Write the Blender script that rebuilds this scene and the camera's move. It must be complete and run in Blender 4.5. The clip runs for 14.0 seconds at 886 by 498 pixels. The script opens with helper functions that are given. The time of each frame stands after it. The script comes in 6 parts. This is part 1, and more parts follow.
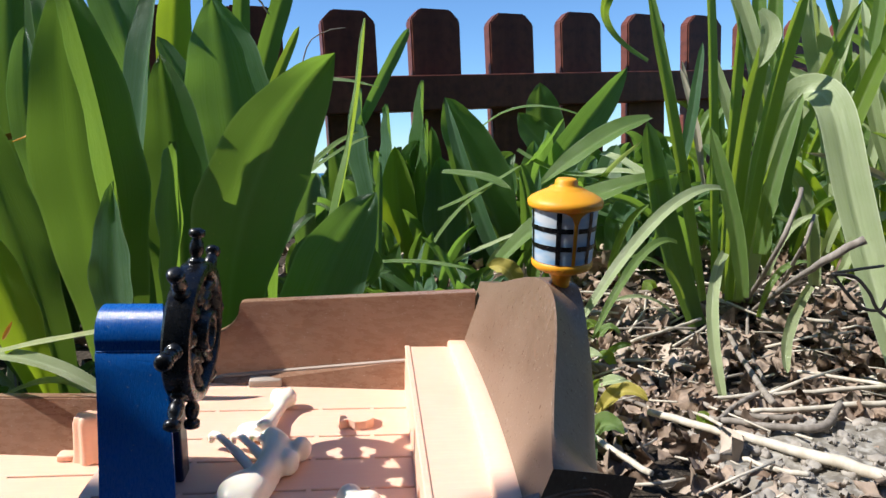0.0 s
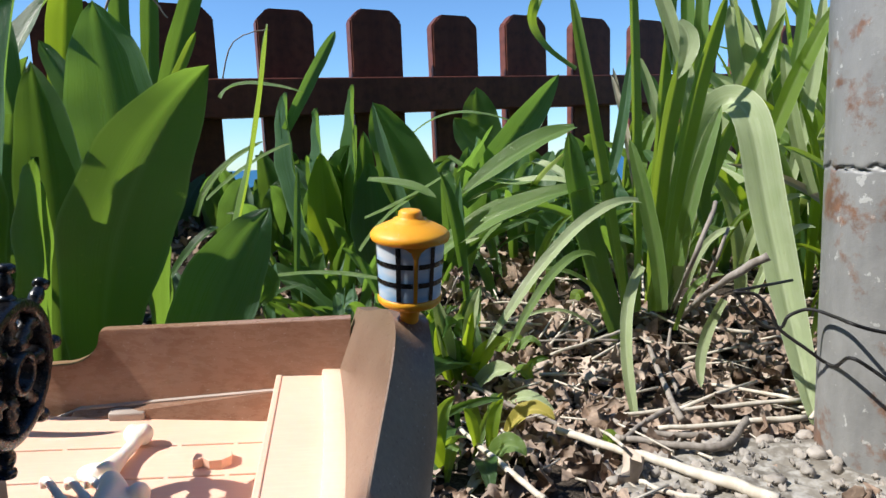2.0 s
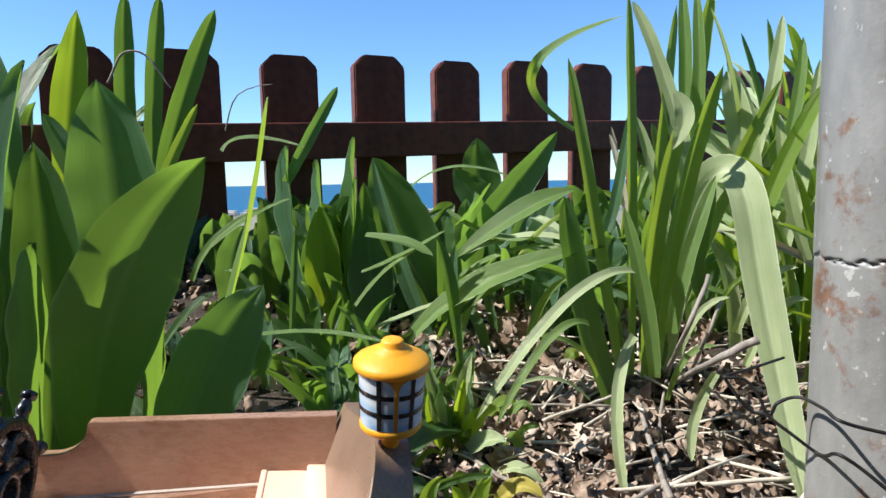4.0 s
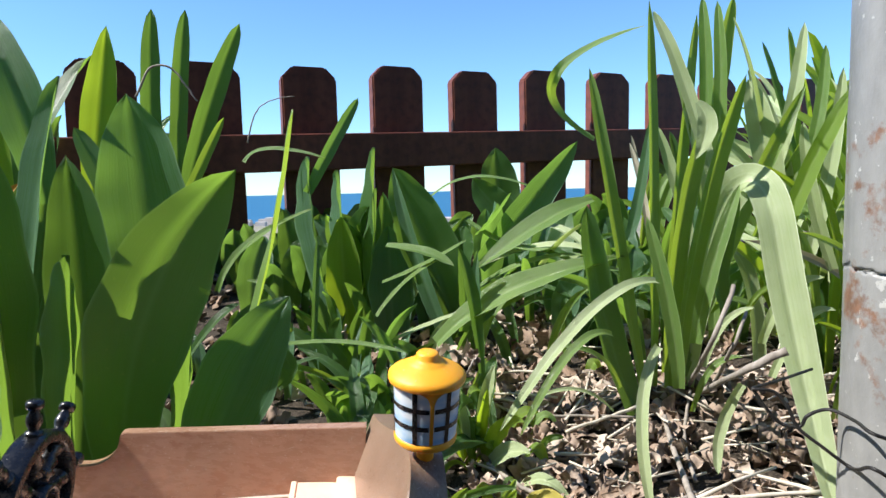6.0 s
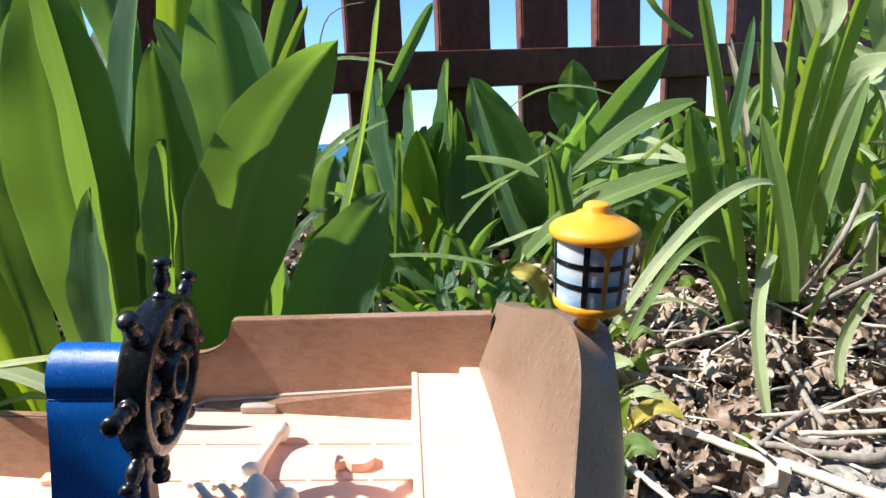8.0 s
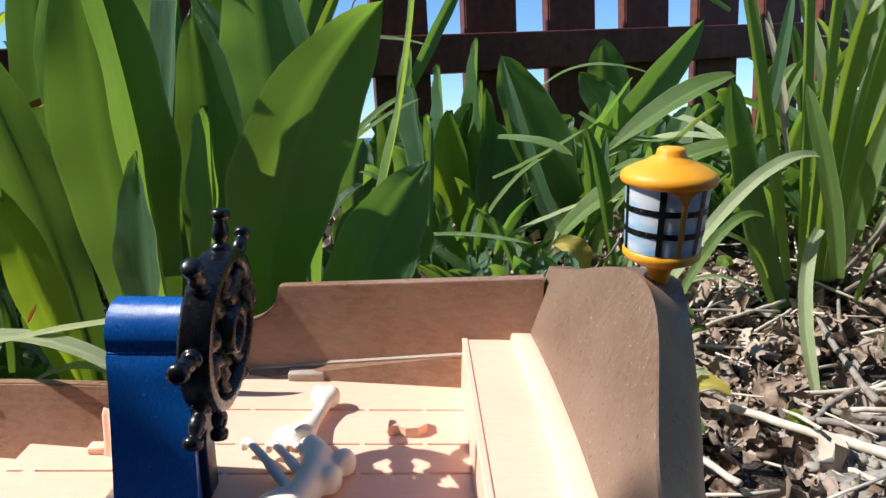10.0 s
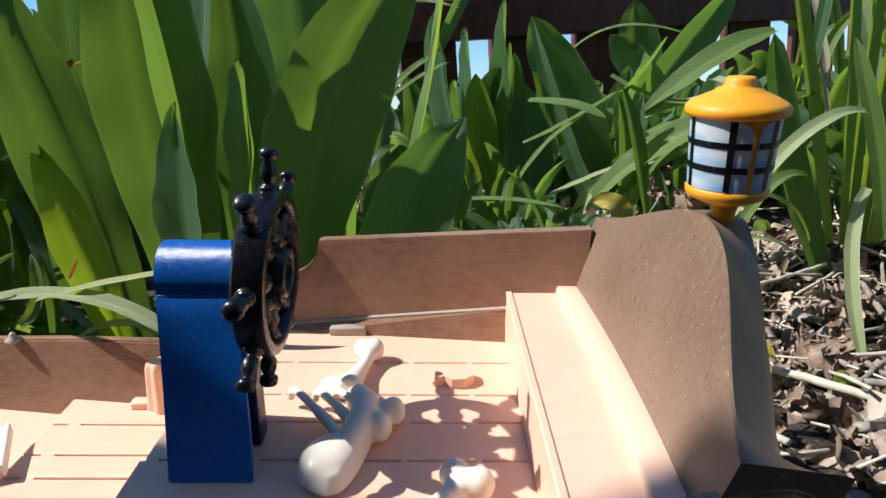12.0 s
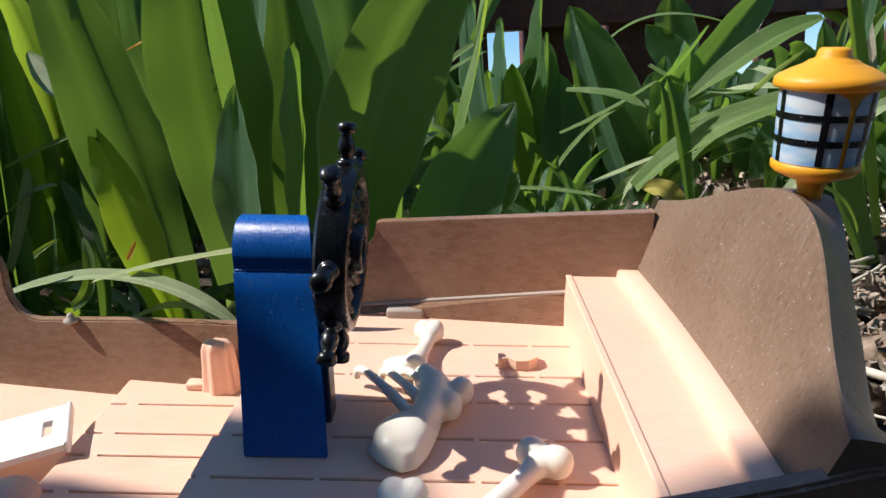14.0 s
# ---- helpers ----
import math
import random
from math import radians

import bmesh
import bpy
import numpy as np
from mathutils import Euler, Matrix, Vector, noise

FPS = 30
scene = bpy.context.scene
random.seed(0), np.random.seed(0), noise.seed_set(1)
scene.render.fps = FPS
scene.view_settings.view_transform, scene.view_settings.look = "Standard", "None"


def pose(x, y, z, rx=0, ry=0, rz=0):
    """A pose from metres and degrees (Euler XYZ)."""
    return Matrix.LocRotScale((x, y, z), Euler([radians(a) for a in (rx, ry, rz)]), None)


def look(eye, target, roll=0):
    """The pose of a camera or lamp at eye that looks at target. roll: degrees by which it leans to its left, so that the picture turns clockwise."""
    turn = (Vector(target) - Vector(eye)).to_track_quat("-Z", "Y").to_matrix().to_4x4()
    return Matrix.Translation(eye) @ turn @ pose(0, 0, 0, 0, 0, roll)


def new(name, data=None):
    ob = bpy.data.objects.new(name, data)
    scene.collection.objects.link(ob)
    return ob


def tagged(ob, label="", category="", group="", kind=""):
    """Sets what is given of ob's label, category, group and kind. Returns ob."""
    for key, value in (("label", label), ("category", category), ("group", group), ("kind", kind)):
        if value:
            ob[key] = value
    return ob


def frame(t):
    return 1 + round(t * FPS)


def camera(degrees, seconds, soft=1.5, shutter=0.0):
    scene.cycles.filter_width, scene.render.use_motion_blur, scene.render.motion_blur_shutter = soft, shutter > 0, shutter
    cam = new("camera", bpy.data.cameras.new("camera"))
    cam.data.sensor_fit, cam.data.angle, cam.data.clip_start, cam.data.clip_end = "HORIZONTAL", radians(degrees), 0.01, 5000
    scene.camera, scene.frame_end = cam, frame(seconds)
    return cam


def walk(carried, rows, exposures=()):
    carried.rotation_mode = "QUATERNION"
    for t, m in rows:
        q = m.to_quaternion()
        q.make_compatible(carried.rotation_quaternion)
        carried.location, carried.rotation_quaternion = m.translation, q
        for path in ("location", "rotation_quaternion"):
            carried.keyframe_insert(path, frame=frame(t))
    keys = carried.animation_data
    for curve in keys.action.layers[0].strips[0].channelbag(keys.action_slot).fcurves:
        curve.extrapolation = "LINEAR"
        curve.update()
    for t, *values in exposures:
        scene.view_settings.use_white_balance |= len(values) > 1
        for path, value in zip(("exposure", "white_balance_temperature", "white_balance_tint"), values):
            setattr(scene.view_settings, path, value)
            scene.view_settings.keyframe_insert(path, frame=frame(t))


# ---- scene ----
cam = camera(70.0, 14.0)
PATH = [
    (0, (0.0031, 0.0155, 0.1358), (-0.0148, 1.9955, -0.1221), -2.66),
    (0.5, (0.0113, 0.0216, 0.1374), (0.0056, 2.0016, -0.1464), -2.52),
    (1, (0.0217, 0.0228, 0.1394), (0.0449, 2.0028, -0.1427), -2.41),
    (1.5, (0.0323, 0.0253, 0.1402), (0.0828, 2.0053, -0.1405), -2.34),
    (2, (0.0409, 0.0267, 0.1437), (0.1158, 2.0067, -0.1300), -2.28),
    (2.5, (0.0422, 0.0315, 0.1462), (0.1086, 2.0115, -0.1437), -2.07),
    (3, (0.0489, 0.0286, 0.1586), (0.1288, 2.0086, -0.0729), -1.49),
    (3.5, (0.0509, 0.0272, 0.1670), (0.1202, 2.0072, -0.0325), -1.67),
    (3.7, (0.0498, 0.0271, 0.1736), (0.1250, 2.0071, -0.0384), -1.22),
    (5.8, (0.0421, 0.0275, 0.1771), (0.0688, 2.0075, -0.0170), -1.26),
    (6, (0.0416, 0.0269, 0.1763), (0.0670, 2.0069, -0.0072), -1.30),
    (6.5, (0.0359, 0.0325, 0.1703), (0.0374, 2.0125, -0.0635), -1.41),
    (7, (0.0265, 0.0309, 0.1660), (0.0052, 2.0109, -0.0642), -1.45),
    (7.5, (0.0131, 0.0340, 0.1565), (-0.0656, 2.0140, -0.0998), -1.84),
    (8, (0.0101, 0.0471, 0.1479), (-0.1105, 2.0271, -0.1998), -2.45),
    (8.2, (0.0093, 0.0443, 0.1474), (-0.1134, 2.0243, -0.1932), -2.76),
    (10.3, (-0.0045, 0.0507, 0.1345), (-0.1921, 2.0307, -0.2425), -3.07),
    (10.5, (-0.0055, 0.0512, 0.1332), (-0.2033, 2.0312, -0.2531), -3.19),
    (11, (-0.0070, 0.0518, 0.1307), (-0.2225, 2.0318, -0.2692), -3.35),
    (11.5, (-0.0099, 0.0536, 0.1294), (-0.2348, 2.0336, -0.3022), -3.39),
    (12, (-0.0119, 0.0520, 0.1272), (-0.2510, 2.0320, -0.3066), -3.62),
    (12.5, (-0.0155, 0.0502, 0.1269), (-0.2640, 2.0302, -0.3157), -3.57),
    (13, (-0.0191, 0.0511, 0.1246), (-0.2799, 2.0311, -0.3238), -3.57),
    (13.5, (-0.0231, 0.0503, 0.1239), (-0.2997, 2.0303, -0.3118), -3.60),
    (14, (-0.0267, 0.0506, 0.1229), (-0.3220, 2.0306, -0.3197), -3.56),
]
EXPOSURES = [(0, 0.58), (2.5, 0.60), (3.5, 0.72), (6.0, 0.98), (7.5, 1.08), (8.2, 1.02), (10.3, 0.50), (12, 0.43), (14, 0.36)]
walk(cam, [(t, look(eye, target, roll)) for t, eye, target, roll in PATH], EXPOSURES)

# ---- light ----
# the toy ship's own frame: origin on its deck, x to the stern, y to the far side
UP = Vector((0.0889, -0.1284, 0.9877))
XS = Vector((0.9901, 0.1196, -0.0736))
YS = UP.cross(XS)
SHIP = Matrix(((XS.x, YS.x, UP.x, -0.016), (XS.y, YS.y, UP.y, 0.218), (XS.z, YS.z, UP.z, 0.0395), (0, 0, 0, 1)))
SUN = (SHIP.to_3x3() @ Vector((-0.70, 0.06, 0.70))).normalized()

world = bpy.data.worlds.new("sky")
scene.world = world
world.use_nodes = True
sky = world.node_tree.nodes.new("ShaderNodeTexSky")
sky.sky_type, sky.sun_disc = "NISHITA", False
sky.sun_elevation = math.asin(SUN.z)
sky.sun_rotation = math.atan2(SUN.x, SUN.y)
sky.altitude, sky.air_density, sky.dust_density, sky.ozone_density = 100, 1.0, 0.05, 4.0
tint = world.node_tree.nodes.new("ShaderNodeMix")
tint.data_type, tint.blend_type = "RGBA", "MULTIPLY"
tint.inputs[0].default_value, tint.inputs[7].default_value = 1.0, (0.74, 0.98, 1.20, 1.0)
world.node_tree.links.new(sky.outputs[0], tint.inputs[6])
world.node_tree.links.new(tint.outputs[2], world.node_tree.nodes["Background"].inputs[0])
world.node_tree.nodes["Background"].inputs[1].default_value = 0.100
sun = new("sun", bpy.data.lights.new("sun", "SUN"))
sun.data.energy, sun.data.angle, sun.data.color = 4.8, radians(0.53), (1.0, 0.96, 0.90)
sun.matrix_world = look((0, 0, 3), Vector((0, 0, 3)) - SUN)


# ---- materials ----
def rgb(c):
    return (*c, 1.0)


def material(name, rough=0.5, metal=0.0, spec=0.5):
    m = bpy.data.materials.new(name)
    m.use_nodes = True
    b = m.node_tree.nodes["Principled BSDF"]
    b.inputs["Roughness"].default_value = rough
    b.inputs["Metallic"].default_value = metal
    b.inputs["Specular IOR Level"].default_value = spec
    return m, m.node_tree.nodes, m.node_tree.links, b


def noise_tex(n, l, coords, scale, detail=4.0, rough=0.55, stretch=None, distort=0.0):
    tex = n.new("ShaderNodeTexNoise")
    tex.inputs["Scale"].default_value = scale
    tex.inputs["Detail"].default_value = detail
    tex.inputs["Roughness"].default_value = rough
    tex.inputs["Distortion"].default_value = distort
    if stretch:
        mp = n.new("ShaderNodeMapping")
        mp.inputs["Scale"].default_value = stretch
        l.new(coords, mp.inputs["Vector"])
        coords = mp.outputs[0]
    l.new(coords, tex.inputs["Vector"])
    return tex.outputs["Fac"]


def ramp(n, l, fac, stops):
    r = n.new("ShaderNodeValToRGB")
    while len(r.color_ramp.elements) < len(stops):
        r.color_ramp.elements.new(0.5)
    for e, (p, c) in zip(r.color_ramp.elements, stops):
        e.position, e.color = p, rgb(c)
    l.new(fac, r.inputs[0])
    return r.outputs[0]


def mix(n, l, fac, a, b, blend="MIX"):
    m = n.new("ShaderNodeMix")
    m.data_type, m.blend_type = "RGBA", blend
    for sock, v in ((m.inputs[0], fac), (m.inputs[6], a), (m.inputs[7], b)):
        if isinstance(v, bpy.types.NodeSocket):
            l.new(v, sock)
        else:
            sock.default_value = rgb(v) if isinstance(v, tuple) else v
    return m.outputs[2]


def bump(n, l, b, height, strength, distance):
    bp = n.new("ShaderNodeBump")
    bp.inputs["Strength"].default_value, bp.inputs["Distance"].default_value = strength, distance
    l.new(height, bp.inputs["Height"])
    l.new(bp.outputs[0], b.inputs["Normal"])


def plastic(name, c1, c2, rough, scale=180.0, scratch=0.15, sss=0.0, grain=None, bumpy=0.0002, lift=0.05, specks=0.74):
    m, n, l, b = material(name, rough)
    co = n.new("ShaderNodeTexCoord").outputs["Object"]
    big = noise_tex(n, l, co, 28.0, 3.0)
    col = ramp(n, l, big, [(0.3, c1), (0.7, c2)])
    fine = noise_tex(n, l, co, scale, 6.0, 0.7, grain)
    col = mix(n, l, ramp(n, l, fine, [(0.45, (0, 0, 0)), (0.8, (scratch,) * 3)]), col, tuple(min(1, v * 1.6 + lift) for v in c2))
    dust = noise_tex(n, l, co, 1300.0, 1.0, 0.5)
    col = mix(n, l, ramp(n, l, dust, [(specks, (0, 0, 0)), (specks + 0.04, (0.45,) * 3)]), col, (0.6, 0.56, 0.5))
    l.new(col, b.inputs["Base Color"])
    l.new(ramp(n, l, fine, [(0.3, (max(rough - 0.1, 0.05),) * 3), (0.7, (rough + 0.15,) * 3)]), b.inputs["Roughness"])
    if sss:
        b.inputs["Subsurface Weight"].default_value = sss
        b.inputs["Subsurface Radius"].default_value = (0.004, 0.0022, 0.0012)
        b.inputs["Subsurface Scale"].default_value = 0.6
    bump(n, l, b, fine, 0.25, bumpy)
    return m


M_HULL = plastic("brown_hull_plastic", (0.225, 0.124, 0.078), (0.305, 0.182, 0.120), 0.26, 420, 0.30, grain=(0.35, 1, 1), specks=0.70)
M_STERN = plastic("weathered_brown_plastic", (0.165, 0.104, 0.070), (0.215, 0.145, 0.102), 0.33, 900, 0.30, grain=(1, 1, 0.45), lift=0.10, specks=0.715)
M_STERN.node_tree.nodes["Principled BSDF"].inputs["Specular IOR Level"].default_value = 0.30
M_DECK = plastic("peach_deck_plastic", (0.84, 0.52, 0.38), (0.87, 0.56, 0.42), 0.42, 300, 0.18, sss=0.15, grain=(0.25, 3, 3))
M_GREY = plastic("worn_grey_strip", (0.36, 0.30, 0.25), (0.46, 0.39, 0.34), 0.45, 400)
M_BLUE = plastic("blue_plastic", (0.0008, 0.095, 0.40), (0.002, 0.125, 0.49), 0.27, 1100, 0.08, grain=(3, 0.6, 0.6), bumpy=0.0020, lift=0.03)
M_BLUE.node_tree.nodes["Principled BSDF"].inputs["Specular IOR Level"].default_value = 0.55
M_NAVY = plastic("dark_blue_plastic", (0.004, 0.008, 0.03), (0.006, 0.012, 0.05), 0.4)
M_BLACK = plastic("black_plastic", (0.004, 0.004, 0.005), (0.007, 0.007, 0.008), 0.25, 500, 0.05, lift=0.01)
M_YELLOW = plastic("yellow_plastic", (0.80, 0.34, 0.012), (0.84, 0.39, 0.02), 0.47, 500, 0.05, sss=0.2)
M_BONE = plastic("ivory_plastic", (0.84, 0.77, 0.66), (0.87, 0.81, 0.71), 0.36, 400, 0.05, sss=0.25)
M_WHITE = plastic("white_plastic", (0.78, 0.77, 0.74), (0.84, 0.83, 0.80), 0.35)


def pane_material():
    m, n, l, b = material("printed_lantern_pane", 0.3)
    co = n.new("ShaderNodeTexCoord").outputs["Object"]
    f = noise_tex(n, l, co, 110.0, 2.0, 0.5, (0.6, 0.6, 2.2))
    l.new(ramp(n, l, f, [(0.35, (0.17, 0.38, 0.64)), (0.5, (0.36, 0.52, 0.68)), (0.64, (0.58, 0.63, 0.68))]), b.inputs["Base Color"])
    return m


M_PANE = pane_material()


def leaf_material(name, c1, c2, back, gloss=0.35, trans=0.45, tcol=(0.30, 0.52, 0.02)):
    """A leaf: long veins along its length, blotches, some light passing through."""
    m, n, l, b = material(name, gloss, 0.0, 0.5)
    uv = n.new("ShaderNodeUVMap").outputs[0]
    co = n.new("ShaderNodeTexCoord").outputs["Object"]
    info = n.new("ShaderNodeObjectInfo").outputs["Random"]
    veins = noise_tex(n, l, uv, 1.0, 5.0, 0.7, (60, 1.0, 1))
    blot = noise_tex(n, l, co, 45.0, 4.0)
    wide = noise_tex(n, l, co, 14.0, 2.0)
    col = ramp(n, l, blot, [(0.32, c1), (0.68, c2)])
    col = mix(n, l, ramp(n, l, wide, [(0.35, (0, 0, 0)), (0.7, (0.5,) * 3)]), col, tuple(v * 0.62 for v in c1))
    col = mix(n, l, ramp(n, l, veins, [(0.38, (0, 0, 0)), (0.66, (0.6,) * 3)]), col, back)
    col = mix(n, l, ramp(n, l, info, [(0.0, (0, 0, 0)), (1.0, (0.35,) * 3)]), col, c2)
    spots = noise_tex(n, l, co, 240.0, 2.0)
    col = mix(n, l, ramp(n, l, spots, [(0.70, (0, 0, 0)), (0.78, (0.4,) * 3)]), col, (0.22, 0.21, 0.07))
    # pale margin along both edges, faint pale midrib
    across = n.new("ShaderNodeSeparateXYZ")
    l.new(uv, across.inputs[0])
    col = mix(n, l, ramp(n, l, across.outputs[0], [(0.0, (0.7,) * 3), (0.035, (0, 0, 0)), (0.965, (0, 0, 0)), (1.0, (0.7,) * 3)]), col, tuple(min(1, v * 1.5 + 0.06) for v in back))
    col = mix(n, l, ramp(n, l, across.outputs[0], [(0.44, (0, 0, 0)), (0.5, (0.45,) * 3), (0.56, (0, 0, 0))]), col, tuple(min(1, v * 1.35 + 0.02) for v in back))
    l.new(col, b.inputs["Base Color"])
    l.new(ramp(n, l, veins, [(0.3, (gloss - 0.08,) * 3), (0.7, (gloss + 0.16,) * 3)]), b.inputs["Roughness"])
    bump(n, l, b, veins, 0.6, 0.0009)
    t = n.new("ShaderNodeBsdfTranslucent")
    l.new(mix(n, l, ramp(n, l, veins, [(0.3, (0, 0, 0)), (0.7, (0.5,) * 3)]), tcol, tuple(v * 0.7 for v in tcol)), t.inputs[0])
    ms = n.new("ShaderNodeMixShader")
    ms.inputs[0].default_value = trans
    l.new(b.outputs[0], ms.inputs[1])
    l.new(t.outputs[0], ms.inputs[2])
    l.new(ms.outputs[0], n["Material Output"].inputs[0])
    return m


M_TULIP = leaf_material("tulip_leaf", (0.026, 0.080, 0.020), (0.050, 0.120, 0.034), (0.095, 0.170, 0.068), 0.33, 0.42, (0.30, 0.51, 0.055))
M_TULIP_BLUE = leaf_material("blue_green_tulip_leaf", (0.046, 0.118, 0.060), (0.080, 0.168, 0.095), (0.15, 0.24, 0.155), 0.28, 0.40, (0.30, 0.54, 0.07))
M_LIME = leaf_material("young_tulip_leaf", (0.12, 0.24, 0.022), (0.18, 0.30, 0.035), (0.25, 0.36, 0.09), 0.34, 0.55, (0.52, 0.70, 0.035))
M_NARC = leaf_material("narcissus_leaf", (0.095, 0.200, 0.045), (0.165, 0.285, 0.080), (0.30, 0.40, 0.17), 0.28, 0.45, (0.46, 0.64, 0.05))
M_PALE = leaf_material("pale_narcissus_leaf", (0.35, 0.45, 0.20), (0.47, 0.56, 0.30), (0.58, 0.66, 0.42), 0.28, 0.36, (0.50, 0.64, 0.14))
M_DRYBLADE = leaf_material("straw_blade", (0.42, 0.36, 0.26), (0.55, 0.49, 0.38), (0.62, 0.58, 0.48), 0.5, 0.2, (0.5, 0.42, 0.25))
M_YELLOWLEAF = leaf_material("yellow_withered_leaf", (0.42, 0.36, 0.06), (0.55, 0.47, 0.09), (0.6, 0.5, 0.15), 0.45, 0.35, (0.6, 0.5, 0.05))
M_ORANGE = leaf_material("withered_orange_leaf", (0.50, 0.20, 0.02), (0.62, 0.28, 0.03), (0.6, 0.4, 0.1), 0.5, 0.3, (0.6, 0.25, 0.02))


def surface(name, stops, scale, rough, detail=6.0, stretch=None, bumpy=0.5, dist=0.002, fine=None, island=0.0, spec=0.3):
    m, n, l, b = material(name, rough, 0.0, spec)
    co = n.new("ShaderNodeTexCoord").outputs["Object"]
    f = noise_tex(n, l, co, scale, detail, 0.6, stretch)
    col = ramp(n, l, f, stops)
    if fine:
        g = noise_tex(n, l, co, fine[0], 3.0)
        col = mix(n, l, ramp(n, l, g, [(0.45, (0, 0, 0)), (0.7, (fine[2],) * 3)]), col, fine[1])
    if island:
        r = n.new("ShaderNodeNewGeometry").outputs["Random Per Island"]
        col = mix(n, l, ramp(n, l, r, [(0.0, (0, 0, 0)), (0.6, (island * 0.4,) * 3), (1.0, (island,) * 3)]), col, (0.58, 0.49, 0.41))
    l.new(col, b.inputs["Base Color"])
    bump(n, l, b, f, bumpy, dist)
    return m


M_SOIL = surface("dark_soil", [(0.3, (0.012, 0.009, 0.006)), (0.7, (0.040, 0.030, 0.022))], 90, 0.95, fine=(600, (0.16, 0.13, 0.10), 0.5), dist=0.006)
M_LITTER = surface("dry_leaf_litter", [(0.25, (0.058, 0.036, 0.024)), (0.5, (0.19, 0.124, 0.084)), (0.75, (0.42, 0.30, 0.22))], 160, 0.75, island=0.8, dist=0.002)
M_TWIG = surface("weathered_twig", [(0.3, (0.17, 0.145, 0.12)), (0.7, (0.36, 0.32, 0.28))], 220, 0.8, stretch=(1, 1, 0.12), dist=0.0008)
M_STRAW = surface("bleached_straw", [(0.3, (0.46, 0.40, 0.31)), (0.7, (0.68, 0.63, 0.54))], 160, 0.6, stretch=(1, 1, 0.1), dist=0.0005)
M_FENCE = surface("red_brown_stained_wood", [(0.3, (0.095, 0.028, 0.018)), (0.7, (0.21, 0.064, 0.040))], 30, 0.5, stretch=(1, 1, 0.07), fine=(90, (0.04, 0.015, 0.012), 0.5), dist=0.001)
M_STONE = surface("rough_concrete_paver", [(0.3, (0.12, 0.105, 0.085)), (0.7, (0.27, 0.245, 0.205))], 60, 0.9, fine=(170, (0.45, 0.43, 0.39), 0.8), dist=0.004)
M_PEBBLE = surface("grey_pebble", [(0.3, (0.20, 0.18, 0.155)), (0.7, (0.42, 0.39, 0.35))], 120, 0.8, island=0.3)


def post_material():
    m, n, l, b = material("grey_painted_rusty_steel", 0.42, 0.0, 0.5)
    co = n.new("ShaderNodeTexCoord").outputs["Object"]
    paint = noise_tex(n, l, co, 55.0, 5.0, 0.6, (1, 1, 0.35))
    col = ramp(n, l, paint, [(0.3, (0.17, 0.17, 0.165)), (0.7, (0.275, 0.275, 0.265))])
    chips = noise_tex(n, l, co, 120.0, 5.0, 0.65, (1, 1, 0.8))
    mask = ramp(n, l, chips, [(0.63, (0, 0, 0)), (0.66, (1, 1, 1))])
    col = mix(n, l, mask, col, (0.42, 0.42, 0.40))
    rust = noise_tex(n, l, co, 38.0, 6.0, 0.7)
    high = n.new("ShaderNodeSeparateXYZ")
    l.new(co, high.inputs[0])
    band = ramp(n, l, high.outputs[2], [(0.0, (0.10,) * 3), (0.06, (0, 0, 0)), (0.095, (0.02,) * 3), (0.125, (0.12,) * 3), (0.15, (0.03,) * 3), (0.175, (0.07,) * 3), (0.21, (0, 0, 0))])
    grow = n.new("ShaderNodeMath")
    l.new(rust, grow.inputs[0]), l.new(band, grow.inputs[1])
    rmask = ramp(n, l, grow.outputs[0], [(0.60, (0, 0, 0)), (0.70, (0.85,) * 3)])
    col = mix(n, l, rmask, col, ramp(n, l, chips, [(0.3, (0.10, 0.045, 0.025)), (0.7, (0.24, 0.11, 0.055))]))
    l.new(col, b.inputs["Base Color"])
    bump(n, l, b, mix(n, l, 0.5, chips, rust), 0.6, 0.0015)
    return m


M_POST = post_material()
M_WIRE = surface("dark_wire", [(0.3, (0.012, 0.012, 0.012)), (0.7, (0.03, 0.028, 0.026))], 200, 0.5)
M_SEA = surface("sea_water", [(0.3, (0.020, 0.105, 0.20)), (0.7, (0.028, 0.125, 0.23))], 0.05, 0.6, stretch=(1, 6, 1), bumpy=0.1, spec=0.1)
M_TOWN = surface("pale_town_wall", [(0.3, (0.42, 0.38, 0.34)), (0.7, (0.60, 0.56, 0.52))], 0.4, 0.9, island=0.4)
M_SLOPE = surface("dry_hillside", [(0.3, (0.16, 0.15, 0.10)), (0.7, (0.30, 0.27, 0.20))], 0.3, 0.95, fine=(2.0, (0.08, 0.10, 0.05), 0.6))


# ---- building helpers ----
def mesh_of(bm, name, mat, smooth=True):
    me = bpy.data.meshes.new(name)
    bm.normal_update()
    bm.to_mesh(me)
    bm.free()
    for m in (mat if isinstance(mat, (list, tuple)) else [mat]):
        me.materials.append(m)
    if smooth:
        me.shade_smooth()
    return me


def part(name, bm, mat, parent=None, label="", smooth=True, local=None):
    ob = new(name, mesh_of(bm, name, mat, smooth))
    if local is not None:
        ob.matrix_local = local
    if parent:
        ob.parent = parent
    return tagged(ob, label)


def thing(name, label, category, m=None, group="", kind=""):
    ob = new(name)
    ob.empty_display_size = 0.02
    if m is not None:
        ob.matrix_world = m
    return tagged(ob, label, category, group, kind)


